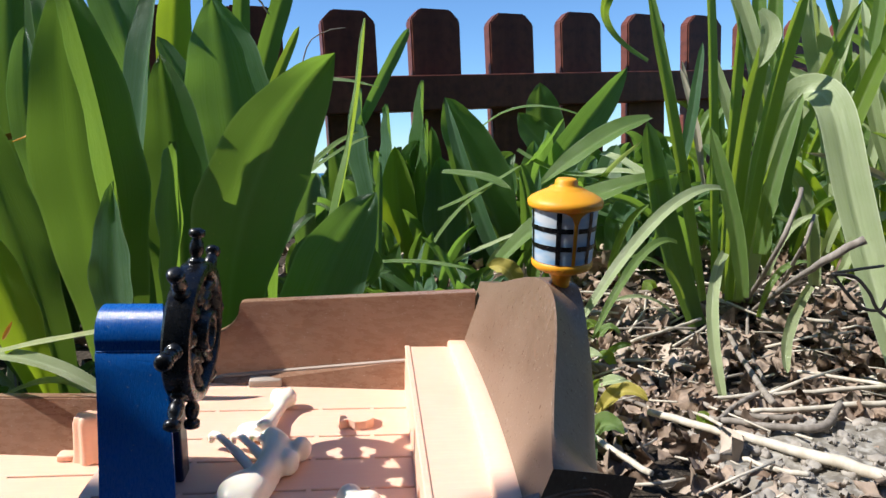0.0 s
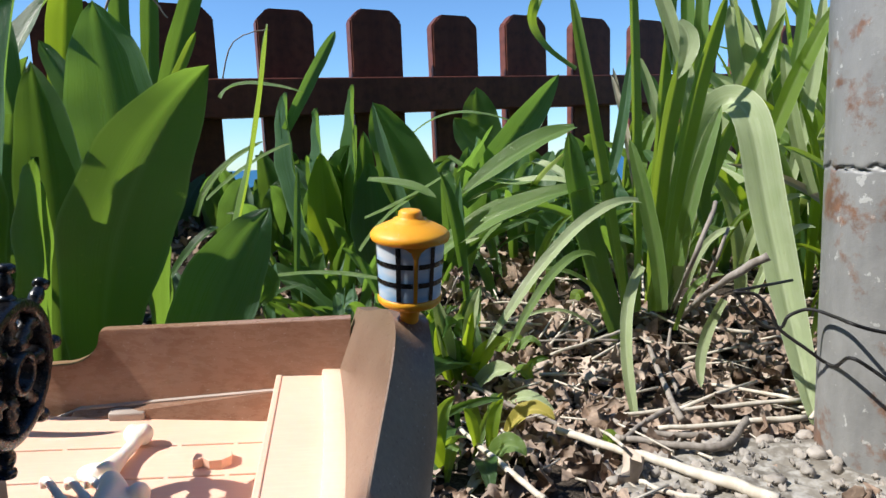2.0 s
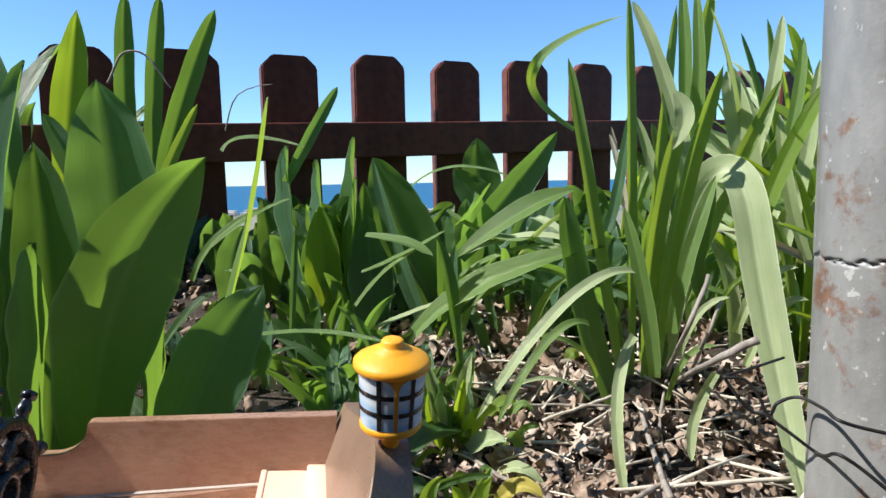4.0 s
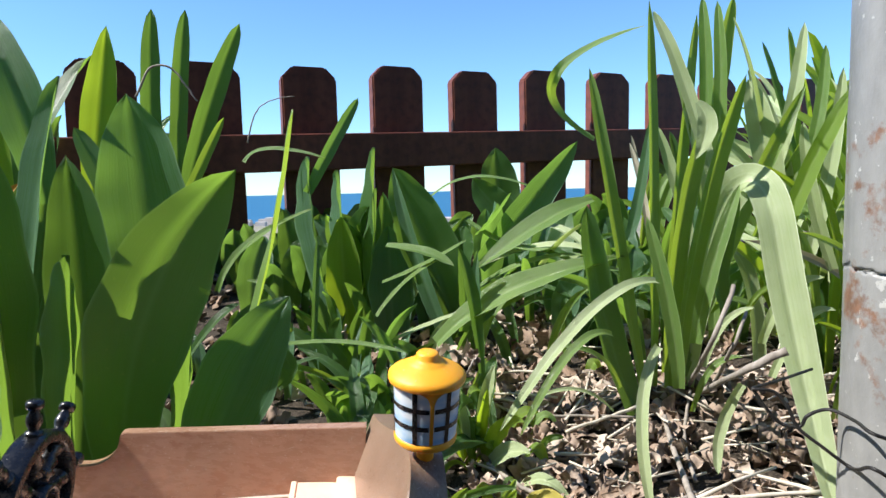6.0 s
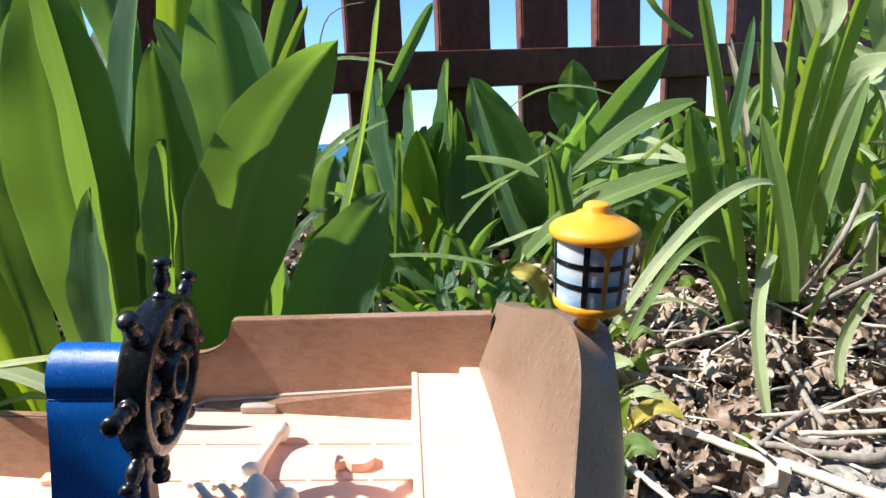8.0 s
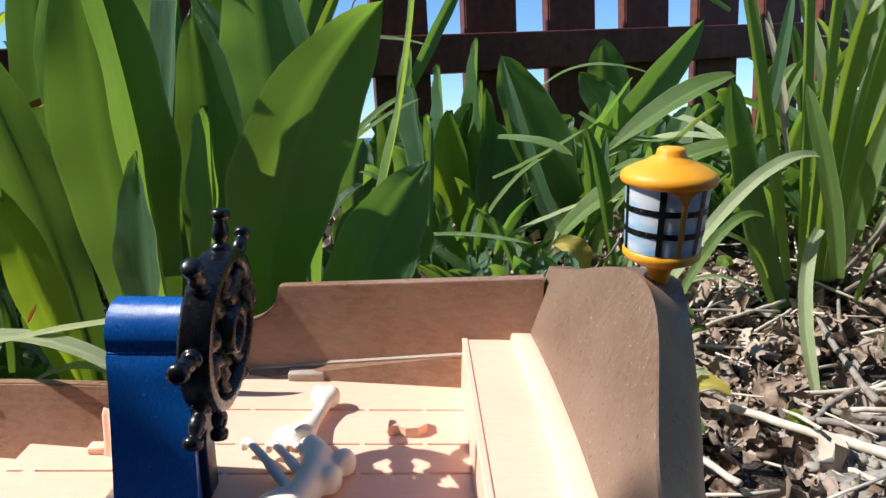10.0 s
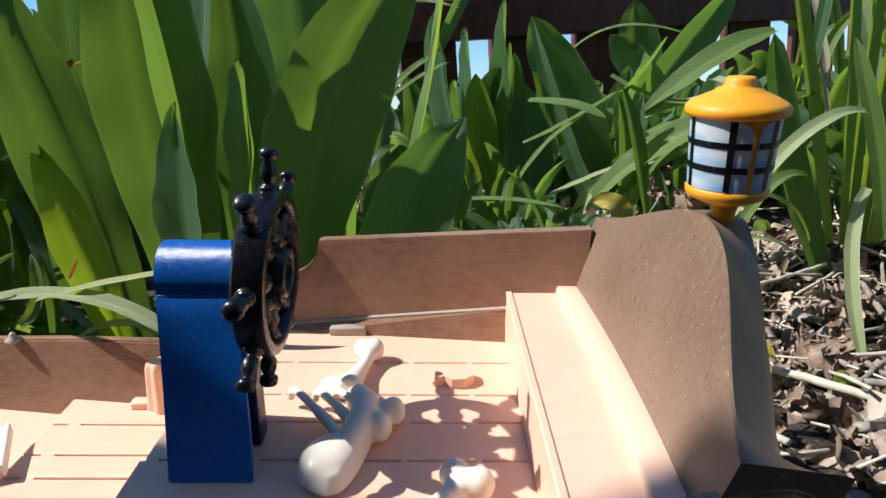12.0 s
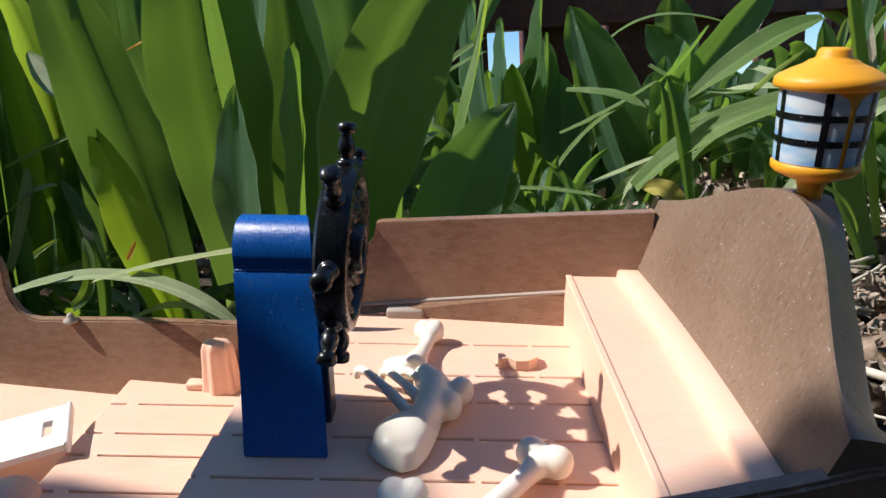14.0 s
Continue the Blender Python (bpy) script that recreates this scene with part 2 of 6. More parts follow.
def box(bm, x0, x1, y0, y1, z0, z1, bevel=0.0, segs=2):
    vs = bmesh.ops.create_cube(bm, size=1.0)["verts"]
    for v in vs:
        v.co = Vector((x0 if v.co.x < 0 else x1, y0 if v.co.y < 0 else y1, z0 if v.co.z < 0 else z1))
    if bevel:
        es = list({e for v in vs for e in v.link_edges})
        bmesh.ops.bevel(bm, geom=es, offset=bevel, segments=segs, affect="EDGES", profile=0.5, clamp_overlap=True)
    return bm


def lathe(bm, profile, segs=32, m=Matrix()):
    """Turns (radius, height) pairs round z."""
    rings = []
    for r, z in profile:
        rings.append([bm.verts.new(m @ Vector((r * math.cos(a * math.tau / segs), r * math.sin(a * math.tau / segs), z))) for a in range(segs)])
    for a, b in zip(rings, rings[1:]):
        for i in range(segs):
            bm.faces.new((a[i], a[(i + 1) % segs], b[(i + 1) % segs], b[i]))
    bm.faces.new(list(reversed(rings[0])))
    bm.faces.new(rings[-1])
    return bm


def tube(bm, points, radii, segs=8):
    """A round rod through points; radii: one for each point."""
    pts = [Vector(p) for p in points]
    rings = []
    side = None
    for i, p in enumerate(pts):
        d = (pts[min(i + 1, len(pts) - 1)] - pts[max(i - 1, 0)]).normalized()
        if side is None:
            side = d.orthogonal().normalized()
        side = (side - d * side.dot(d)).normalized()
        up = d.cross(side)
        rings.append([bm.verts.new(p + radii[i] * (side * math.cos(k * math.tau / segs) + up * math.sin(k * math.tau / segs))) for k in range(segs)])
    for a, b in zip(rings, rings[1:]):
        for k in range(segs):
            bm.faces.new((a[k], a[(k + 1) % segs], b[(k + 1) % segs], b[k]))
    bm.faces.new(list(reversed(rings[0])))
    bm.faces.new(rings[-1])
    return bm


def prism(bm, outline, axis_pairs):
    """A plate: outline of (a, b); axis_pairs gives the two faces' points by a function of (a, b, side)."""
    f = [bm.verts.new(axis_pairs(a, b, 0)) for a, b in outline]
    g = [bm.verts.new(axis_pairs(a, b, 1)) for a, b in outline]
    n = len(outline)
    bm.faces.new(f)
    bm.faces.new(list(reversed(g)))
    for i in range(n):
        bm.faces.new((f[(i + 1) % n], f[i], g[i], g[(i + 1) % n]))
    bmesh.ops.recalc_face_normals(bm, faces=bm.faces)
    return bm


def curve_at(base, mid, tip, s):
    b, m, t = Vector(base), Vector(mid), Vector(tip)
    c = 2 * m - (b + t) / 2
    return b * (1 - s) ** 2 + c * 2 * s * (1 - s) + t * s * s


def leaf_mesh(base, mid, tip, width, face=(0, -1, 0.2), cup=0.25, shape="tulip", twist=0.0, wave=0.06, seed=0, path=None):
    """A long leaf along a bow from base to tip; face: the way its inner side looks; cup: depth of its trough."""
    rnd = random.Random(seed)
    bm = bmesh.new()
    uvl = bm.loops.layers.uv.new("UVMap")
    nv, nu = (22, 8) if path is None else (40, 8)
    ph = rnd.random() * 6.28
    line = smooth_line(path, 12) if path else None

    def along(q):
        if line is None:
            return curve_at(base, mid, tip, q)
        k = min(max(q, 0), 1) * (len(line) - 1)
        i0 = min(int(k), len(line) - 2)
        return line[i0].lerp(line[i0 + 1], k - i0)
    rows_, uvs = [], {}
    for i in range(nv + 1):
        s = i / nv
        p = along(s)
        d = (along(min(s + 0.02, 1)) - along(max(s - 0.02, 0))).normalized()
        f = Vector(face)
        f = (f - d * f.dot(d)).normalized()
        side = d.cross(f).normalized()
        a = twist * (s - 0.3)
        side, f = side * math.cos(a) + f * math.sin(a), f * math.cos(a) - side * math.sin(a)
        if shape == "tulip":
            w = width * min(1.0, 0.5 + 1.15 * s) * (max(1e-4, 1 - (max(0, s - 0.4) / 0.6) ** 2.3)) ** 0.80
        elif shape == "oval":
            w = width * (math.sin(math.pi * min(1, s * 0.94 + 0.06)) ** 0.75)
        else:
            w = width * min(1.0, 0.75 + 0.8 * s) * (max(1e-4, 1 - s ** 7)) ** 0.6
        row = []
        for j in range(nu + 1):
            u = j / nu * 2 - 1
            deep = (cup + (0.5 * max(0, (s - 0.88) / 0.12) if shape == "tulip" else 0)) * w * 0.5 * (abs(u) ** 1.6)
            rip = wave * width * (0.5 * math.sin(s * 9 + ph + (2.0 if u > 0 else 0)) + 0.28 * math.sin(s * 23 + 2 * ph + (1.1 if u > 0 else 0))) * u * u * min(1, 3 * s)
            mid_rib = -0.045 * width * math.exp(-(u * 7) ** 2)
            v = bm.verts.new(p + side * (u * w * 0.5 * (1 + 0.03 * math.sin(s * 23 + ph + u))) + f * (deep + rip + mid_rib))
            uvs[v] = (j / nu, s)
            row.append(v)
        rows_.append(row)
    for a, b in zip(rows_, rows_[1:]):
        for j in range(nu):
            fc = bm.faces.new((a[j], a[j + 1], b[j + 1], b[j]))
            for lp in fc.loops:
                lp[uvl].uv = uvs[lp.vert]
    return bm


def smooth_line(points, per=6):
    pts = [Vector(p) for p in points]
    out = []
    for i in range(len(pts) - 1):
        a, b, c, d = pts[max(i - 1, 0)], pts[i], pts[i + 1], pts[min(i + 2, len(pts) - 1)]
        for k in range(per):
            s = k / per
            out.append(0.5 * (2 * b + (c - a) * s + (2 * a - 5 * b + 4 * c - d) * s * s + (3 * b - a - 3 * c + d) * s ** 3))
    out.append(pts[-1])
    return out


# ---- ground, distance ----
def ground_z(x, y):
    """The bed: level beside the ship, rising to the fence, then the hillside down to the sea."""
    rise = 0.26 * max(0.0, min(y, 0.80) - 0.40 - 0.22 * max(-0.3, min(0.5, x - 0.17)))
    z = -0.024 + rise
    if y > 0.95:
        z -= 0.35 * (y - 0.95) if y < 2.0 else 0.3675 + 0.045 * (y - 2.0)
    return max(z, -8.4)


def ground():
    bm = bmesh.new()
    xs = [-400, -120, -40, -12, -4, -1.6] + [-1.0 + 0.025 * i for i in range(97)] + [1.9, 4, 12, 40, 120, 400]
    ys = [-40, -8, -2, -0.6] + [-0.2 + 0.025 * i for i in range(53)] + [1.3, 1.6, 2, 3, 6, 15, 40, 90, 150, 185, 230]
    grid = [[bm.verts.new((x, y, ground_z(x, y) + (0.010 * noise.noise(Vector((x * 14, y * 14, 0))) + 0.005 * noise.noise(Vector((x * 45, y * 45, 3))) if y < 1.3 else 0))) for x in xs] for y in ys]
    for a, b in zip(grid, grid[1:]):
        for i in range(len(xs) - 1):
            f = bm.faces.new((a[i], a[i + 1], b[i + 1], b[i]))
            f.material_index = 1 if f.calc_center_median().y > 1.6 else 0
    ob = part("ground", bm, [M_SOIL, M_SLOPE])
    return tagged(ob, "dark garden soil rising to a fence, then a hillside", "ground", kind="structure")


ground()
bm = bmesh.new()
vs = [bm.verts.new(p) for p in ((-4900, 180, -8), (4900, 180, -8), (4900, 4900, -8), (-4900, 4900, -8))]
bm.faces.new(vs)
tagged(part("water", bm, M_SEA), "calm deep blue sea reaching the horizon", "sea", kind="structure")


def far_town():
    rnd = random.Random(5)
    bm = bmesh.new()
    for i in range(420):
        y = rnd.uniform(60, 200)
        x = rnd.uniform(-0.75, 0.6) * y
        s = rnd.uniform(0.5, 1.1)
        z = ground_z(x, y)
        box(bm, x - s * rnd.uniform(0.6, 1.6), x + s, y, y + 2 * s, z - 0.3, z + s * rnd.uniform(0.4, 1.2))
    ob = part("distant_town", bm, M_TOWN, smooth=False)
    tagged(ob, "hazy pale houses of a town by the sea", "town", kind="stuff")


far_town()


# ---- fence ----
FX, FY = Vector((0.9158, 0.4016, 0.0)), Vector((-0.4016, 0.9158, 0.0))
FENCE = Matrix(((FX.x, FY.x, 0, 0.027), (FX.y, FY.y, 0, 0.866), (0, 0, 1, 0), (0, 0, 0, 1)))


def fence():
    root = thing("picket_fence", "low picket fence of red-brown stained wood, weathered", "fence", FENCE)
    rnd = random.Random(2)
    for k in range(-6, 12):
        bm = bmesh.new()
        w, h, c = 0.0690 * rnd.uniform(0.97, 1.03), 0.334 + 0.0035 * k + rnd.uniform(-0.002, 0.002), 0.0135
        pts = [(0, -0.1), (w, -0.1), (w, h - c), (w - c, h), (c, h), (0, h - c)]
        prism(bm, pts, lambda a, b, s: Vector((a - w + 0.004, 0.018 * s, b)))
        bmesh.ops.bevel(bm, geom=list(bm.edges), offset=0.0018, segments=2, affect="EDGES")
        ob = part("picket", bm, M_FENCE, root, smooth=False)
        ob.matrix_local = Matrix.Translation((0.1135 * k, rnd.uniform(-0.001, 0.001), 0)) @ Matrix.Rotation(radians(rnd.uniform(-0.6, 0.6)), 4, "Y")
    for z in (0.208, 0.02):
        bm = box(bmesh.new(), -0.8, 1.25, -0.024, -0.003, z, z + 0.043, 0.0015)
        for v in bm.verts:
            v.co.z += 0.03 * v.co.x
        part("rail", bm, M_FENCE, root, smooth=False)
    return root


fence()


# ---- toy ship ----
def toy_ship():
    ship = thing("toy_ship", "brown plastic toy ship hull with a peach plank deck", "toy ship", SHIP)
    # far side wall: high aft, low forward, with a hollow curve between them
    top = [(0.0315, 0.0417), (0.031, 0.0412), (-0.0612, 0.0328), (-0.0632, 0.0322)]
    for i in range(9):
        a = i / 8 * math.pi / 2
        top.append((-0.0638 - 0.0145 * (1 - math.cos(a)), 0.0306 - 0.0122 * math.sin(a)))
    top += [(-0.0980, 0.0160), (-0.1, 0.002), (-0.103, -0.0108), (-0.110, -0.0114), (-0.164, -0.0136), (-0.2050, -0.0164)]
    for i in range(1, 6):
        a = i / 5 * math.pi / 2
        top.append((-0.2050 - 0.014 * math.sin(a), -0.0164 + 0.018 * (1 - math.cos(a))))
    top.append((-0.235, 0.035))
    cut = top.index((-0.1, 0.002)) + 1

    def wall(a, b, s):
        return Vector((a, 0.0508 - 0.127 * a + 0.10 * b + 0.0042 * s, b))

    def low_wall(a, b, s):
        # the low forward part leans out more
        return Vector((a, 0.0514 - 0.127 * a + 0.24 * (b + 0.0136) + 0.0042 * s, b))

    for outline, side in ((top[:cut] + [(-0.1, -0.062), (0.03, -0.062)], wall), ([(-0.1003, 0.002)] + top[cut:] + [(-0.235, -0.062), (-0.1003, -0.062)], low_wall)):
        bm = prism(bmesh.new(), outline, side)
        bmesh.ops.bevel(bm, geom=[e for e in bm.edges if e.calc_length() > 0.0008], offset=0.0006, segments=2, affect="EDGES", clamp_overlap=True)
        part("far_side_wall", bm, M_HULL, ship, smooth=False)
    # the wall's foot leans out from the deck's edge up to a worn ledge
    def ledge_at(x):
        return 0.0116 + 0.137 * (x - 0.0035)
    bm = bmesh.new()
    ends = []
    for x in (-0.0740, 0.0050):
        h = ledge_at(x) - 0.0004
        y = wall(x, h, 0).y
        ends.append([bm.verts.new(p) for p in ((x, 0.0474 - 0.0955 * x, -0.0010), (x, y - 0.0004, h), (x, y + 0.0025, h), (x, y + 0.0025, -0.0010))])
    for i in range(4):
        bm.faces.new((ends[0][i], ends[0][(i + 1) % 4], ends[1][(i + 1) % 4], ends[1][i]))
    bm.faces.new(ends[0]), bm.faces.new(ends[1])
    bmesh.ops.recalc_face_normals(bm, faces=bm.faces)
    part("wall_foot", bm, M_HULL, ship, smooth=False)
    bm = bmesh.new()
    for p, q in (((0.004, ledge_at(0.004)), (-0.0715, ledge_at(-0.0715))), ((-0.0715, ledge_at(-0.0715)), (-0.0840, -0.0045))):
        vs = []
        for x, h in (p, q):
            y = wall(x, h, 0).y
            vs.append([bm.verts.new((x, y + dy, h + dh)) for dy, dh in ((0.0005, -0.0008), (-0.0010, -0.0006), (-0.0010, 0.0002), (0.0005, 0.0007))])
        for i in range(3):
            bm.faces.new((vs[0][i], vs[0][i + 1], vs[1][i + 1], vs[1][i]))
    bmesh.ops.recalc_face_normals(bm, faces=bm.faces)
    part("wall_ledge", bm, M_GREY, ship, "worn pale ledge", smooth=False)
    part("hinge_block", box(bmesh.new(), -0.0592, -0.0462, 0.0515, 0.0565, -0.0004, 0.0030, 0.0006), M_GREY, ship)
    # near side wall
    outline = [(-0.235, 0.0), (-0.06, 0.006), (-0.0147, 0.0168), (0.0059, 0.0214), (0.0257, 0.0270), (0.0360, 0.0304), (0.0420, 0.0308), (0.0465, 0.0290), (0.0500, 0.0230), (0.0515, 0.0120), (0.0520, -0.062), (-0.235, -0.062)]
    bm = prism(bmesh.new(), outline, lambda a, b, s: Vector((a, -0.0575 - 0.05 * max(b, 0) - 0.0045 * s, b)))
    bmesh.ops.bevel(bm, geom=list(bm.edges), offset=0.0008, segments=2, affect="EDGES", clamp_overlap=True)
    part("near_side_wall", bm, M_HULL, ship, smooth=False)
    # transom: a bell-topped raked board
    bm = bmesh.new()
    rows_ = []
    ny, nh = 66, 14
    for i in range(ny + 1):
        y = -0.0620 + i / ny * 0.1185
        d = y + 0.0105
        ht = 0.0392 + 0.0244 * math.exp(-(d / 0.050) ** 2) if d > 0 else 0.0325 + 0.0311 * math.exp(-(-d / 0.0362) ** 2.2)
        bulge = 0.0022 * (1 - ((y + 0.003) / 0.059) ** 2)
        inner, outer = [], []
        for j in range(nh + 1):
            h = -0.055 + (ht + 0.055) * j / nh
            x = 0.0268 + bulge + 0.30 * (h - 0.02)
            inner.append((x, y, h))
        row = [bm.verts.new(p) for p in inner]
        x, _, h = inner[-1]
        # flat on top towards the far side, sloping off outwards on the near shoulder
        w = min(1, max(0, (d + 0.016) / 0.020))
        w = w * w * (3 - 2 * w)
        fall = (1 - w) * min(1, 0.15 + (y + 0.062) / 0.014)
        flare = 0.0075 * max(0, (-y - 0.036) / 0.026) ** 2
        for dx, dz in ((0.0005, 0.0002), (0.0010, -0.0006), (0.0035, -0.0042), (0.0070, -0.0094), (0.0102, -0.0142), (0.0124, -0.0180), (0.0136, -0.0215)):
            row.append(bm.verts.new((x + dx * (1 + flare / 0.0136) - 0.003 * w * dx / 0.0136, y, h + dz * fall + (0.0008 * w if dx < 0.012 else 0))))
        for j in range(nh - 5, -1, -1):
            x, _, h = inner[j]
            row.append(bm.verts.new((x + 0.0140 + flare - 0.0030 * w + 0.006 * max(0, (0.030 - h) / 0.085) ** 2, y, h)))
        rows_.append(row)
    for a, b in zip(rows_, rows_[1:]):
        for j in range(len(a) - 1):
            bm.faces.new((a[j], b[j], b[j + 1], a[j + 1]))
    bm.faces.new(rows_[0])
    bm.faces.new(list(reversed(rows_[-1])))
    bmesh.ops.recalc_face_normals(bm, faces=bm.faces)
    part("transom", bm, M_STERN, ship).data.set_sharp_from_angle(angle=radians(45))
    part("lantern_socket", lathe(bmesh.new(), [(0.0050, -0.010), (0.0052, 0.0), (0.0048, 0.0014), (0.0040, 0.0018), (0.0038, 0.0006)], 24, Matrix.Translation((0.0470, -0.008, 0.0600))), M_HULL, ship)
    # keel plate closing the hull below
    part("hull_bottom", box(bmesh.new(), -0.235, 0.03, -0.058, 0.053, -0.062, -0.058), M_HULL, ship)

    # upper deck: planks with slits between them
    cuts = [0.0524, 0.0331, 0.0140, 0.0000, -0.0164, -0.0322, -0.0480, -0.0572]
    for a, b in zip(cuts, cuts[1:]):
        bm = box(bmesh.new(), -0.0962 if b > -0.02 else -0.0974, 0.0050, b + 0.0003, a - 0.0003, -0.0060, 0.0, 0.0005)
        if a > 0.05:
            # the outermost plank widens forward along the hull's slanting side
            for v in bm.verts:
                if v.co.y > 0.045:
                    v.co.y += -0.0035 - 0.0955 * (v.co.x - 0.004)
        part("plank", bm, M_DECK, ship, smooth=False)
    for i, c in enumerate(cuts[1:-1]):
        for x0, x1 in ((-0.0958, -0.0925), (-0.068, -0.0665), (-0.030, -0.0285), (-0.0105, -0.009)):
            part("plank_bridge", box(bmesh.new(), x0, x1, c - 0.0012, c + 0.0012, -0.004, -0.0001), M_DECK, ship, smooth=False)
    part("deck_step", box(bmesh.new(), -0.0958, -0.092, -0.057, 0.0560, -0.0372, -0.0062), M_DECK, ship, smooth=False)
    # lower deck
    cuts = [0.0670, 0.0498, 0.0322, 0.0203, 0.0031, -0.0145, -0.0320, -0.0572]
    for i, (a, b) in enumerate(zip(cuts, cuts[1:])):
        bm = box(bmesh.new(), -0.1650, -0.0940, b + 0.0004, a - 0.0004, -0.0430, -0.0370, 0.0006)
        if i == 0:
            for v in bm.verts:
                if v.co.y > 0.06:
                    v.co.y -= 0.11 * (v.co.x + 0.165)
        part("plank", bm, M_DECK, ship, smooth=False)
        if i:
            for x in (-0.1560, -0.1080):
                part("plank_bridge", box(bmesh.new(), x - 0.0022, x + 0.0022, a - 0.0012, a + 0.0012, -0.0410, -0.0371), M_DECK, ship, smooth=False)
    bm = box(bmesh.new(), -0.2300, -0.0900, -0.057, 0.0750, -0.050, -0.0440)
    for v in bm.verts:
        if v.co.y > 0.06:
            v.co.y -= 0.127 * (v.co.x + 0.23)
    part("lower_floor", bm, M_DECK, ship, smooth=False)
    # seat across the stern
    bm = bmesh.new()
    box(bm, 0.0036, 0.0300, -0.0572, 0.0508, -0.006, 0.0180, 0.0007)
    part("stern_seat", bm, M_DECK, ship, smooth=False)
    bm = bmesh.new()
    rows_ = []
    for i in range(25):
        y = -0.0570 + i / 24 * 0.1065
        bl = 0.0020 * (1 - ((y + 0.003) / 0.057) ** 2)
        rows_.append([bm.verts.new((x + bl, y, h)) for x, h in ((0.0202, 0.0175), (0.0204, 0.0203), (0.0210, 0.0210), (0.0275, 0.0210), (0.0300, 0.0208), (0.0300, 0.0175))])
    for a, b in zip(rows_, rows_[1:]):
        for j in range(5):
            bm.faces.new((a[j], a[j + 1], b[j + 1], b[j]))
    bm.faces.new(rows_[0]), bm.faces.new(rows_[-1])
    bmesh.ops.recalc_face_normals(bm, faces=bm.faces)
    part("seat_strip", bm, M_DECK, ship)
    part("seat_lip", box(bmesh.new(), 0.0033, 0.0055, -0.0570, 0.0506, 0.0176, 0.0185, 0.0004), M_DECK, ship, smooth=False)
    # moulded cleat on the deck
    bm = bmesh.new()
    prism(bm, [(-0.0215, 0.0180), (-0.0185, 0.0192), (-0.0160, 0.0172), (-0.0120, 0.0176), (-0.0092, 0.0200), (-0.0096, 0.0240), (-0.0135, 0.0262), (-0.0190, 0.0255), (-0.0212, 0.0230)], lambda a, b, s: Vector((a, b, -0.0002 + 0.0036 * s)))
    part("cleat", bm, M_DECK, ship, smooth=False)
    # fluted peg beside the far wall of the lower deck
    bm = bmesh.new()
    pts = []
    for i in range(40):
        a = i / 40 * math.tau
        r = 1.0 + 0.10 * math.cos(a * 7)
        pts.append((0.0078 * r * math.cos(a), 0.0055 * r * math.sin(a)))
    rings = []
    for h, k in ((-0.0372, 1.15), (-0.034, 1.06), (-0.026, 0.98), (-0.0192, 0.92), (-0.0166, 0.80), (-0.0158, 0.55)):
        rings.append([bm.verts.new((-0.1255 + a * k * 0.85, 0.0612 + b * k * 0.8, h)) for a, b in pts])
    for a, b in zip(rings, rings[1:]):
        for i in range(40):
            bm.faces.new((a[i], a[(i + 1) % 40], b[(i + 1) % 40], b[i]))
    bm.faces.new(rings[-1])
    peg = part("peg", bm, M_DECK, ship)
    part("peg_foot", box(bmesh.new(), -0.1395, -0.1310, 0.0590, 0.0640, -0.0372, -0.0340, 0.0008), M_DECK, peg)
    return ship


toy_ship()


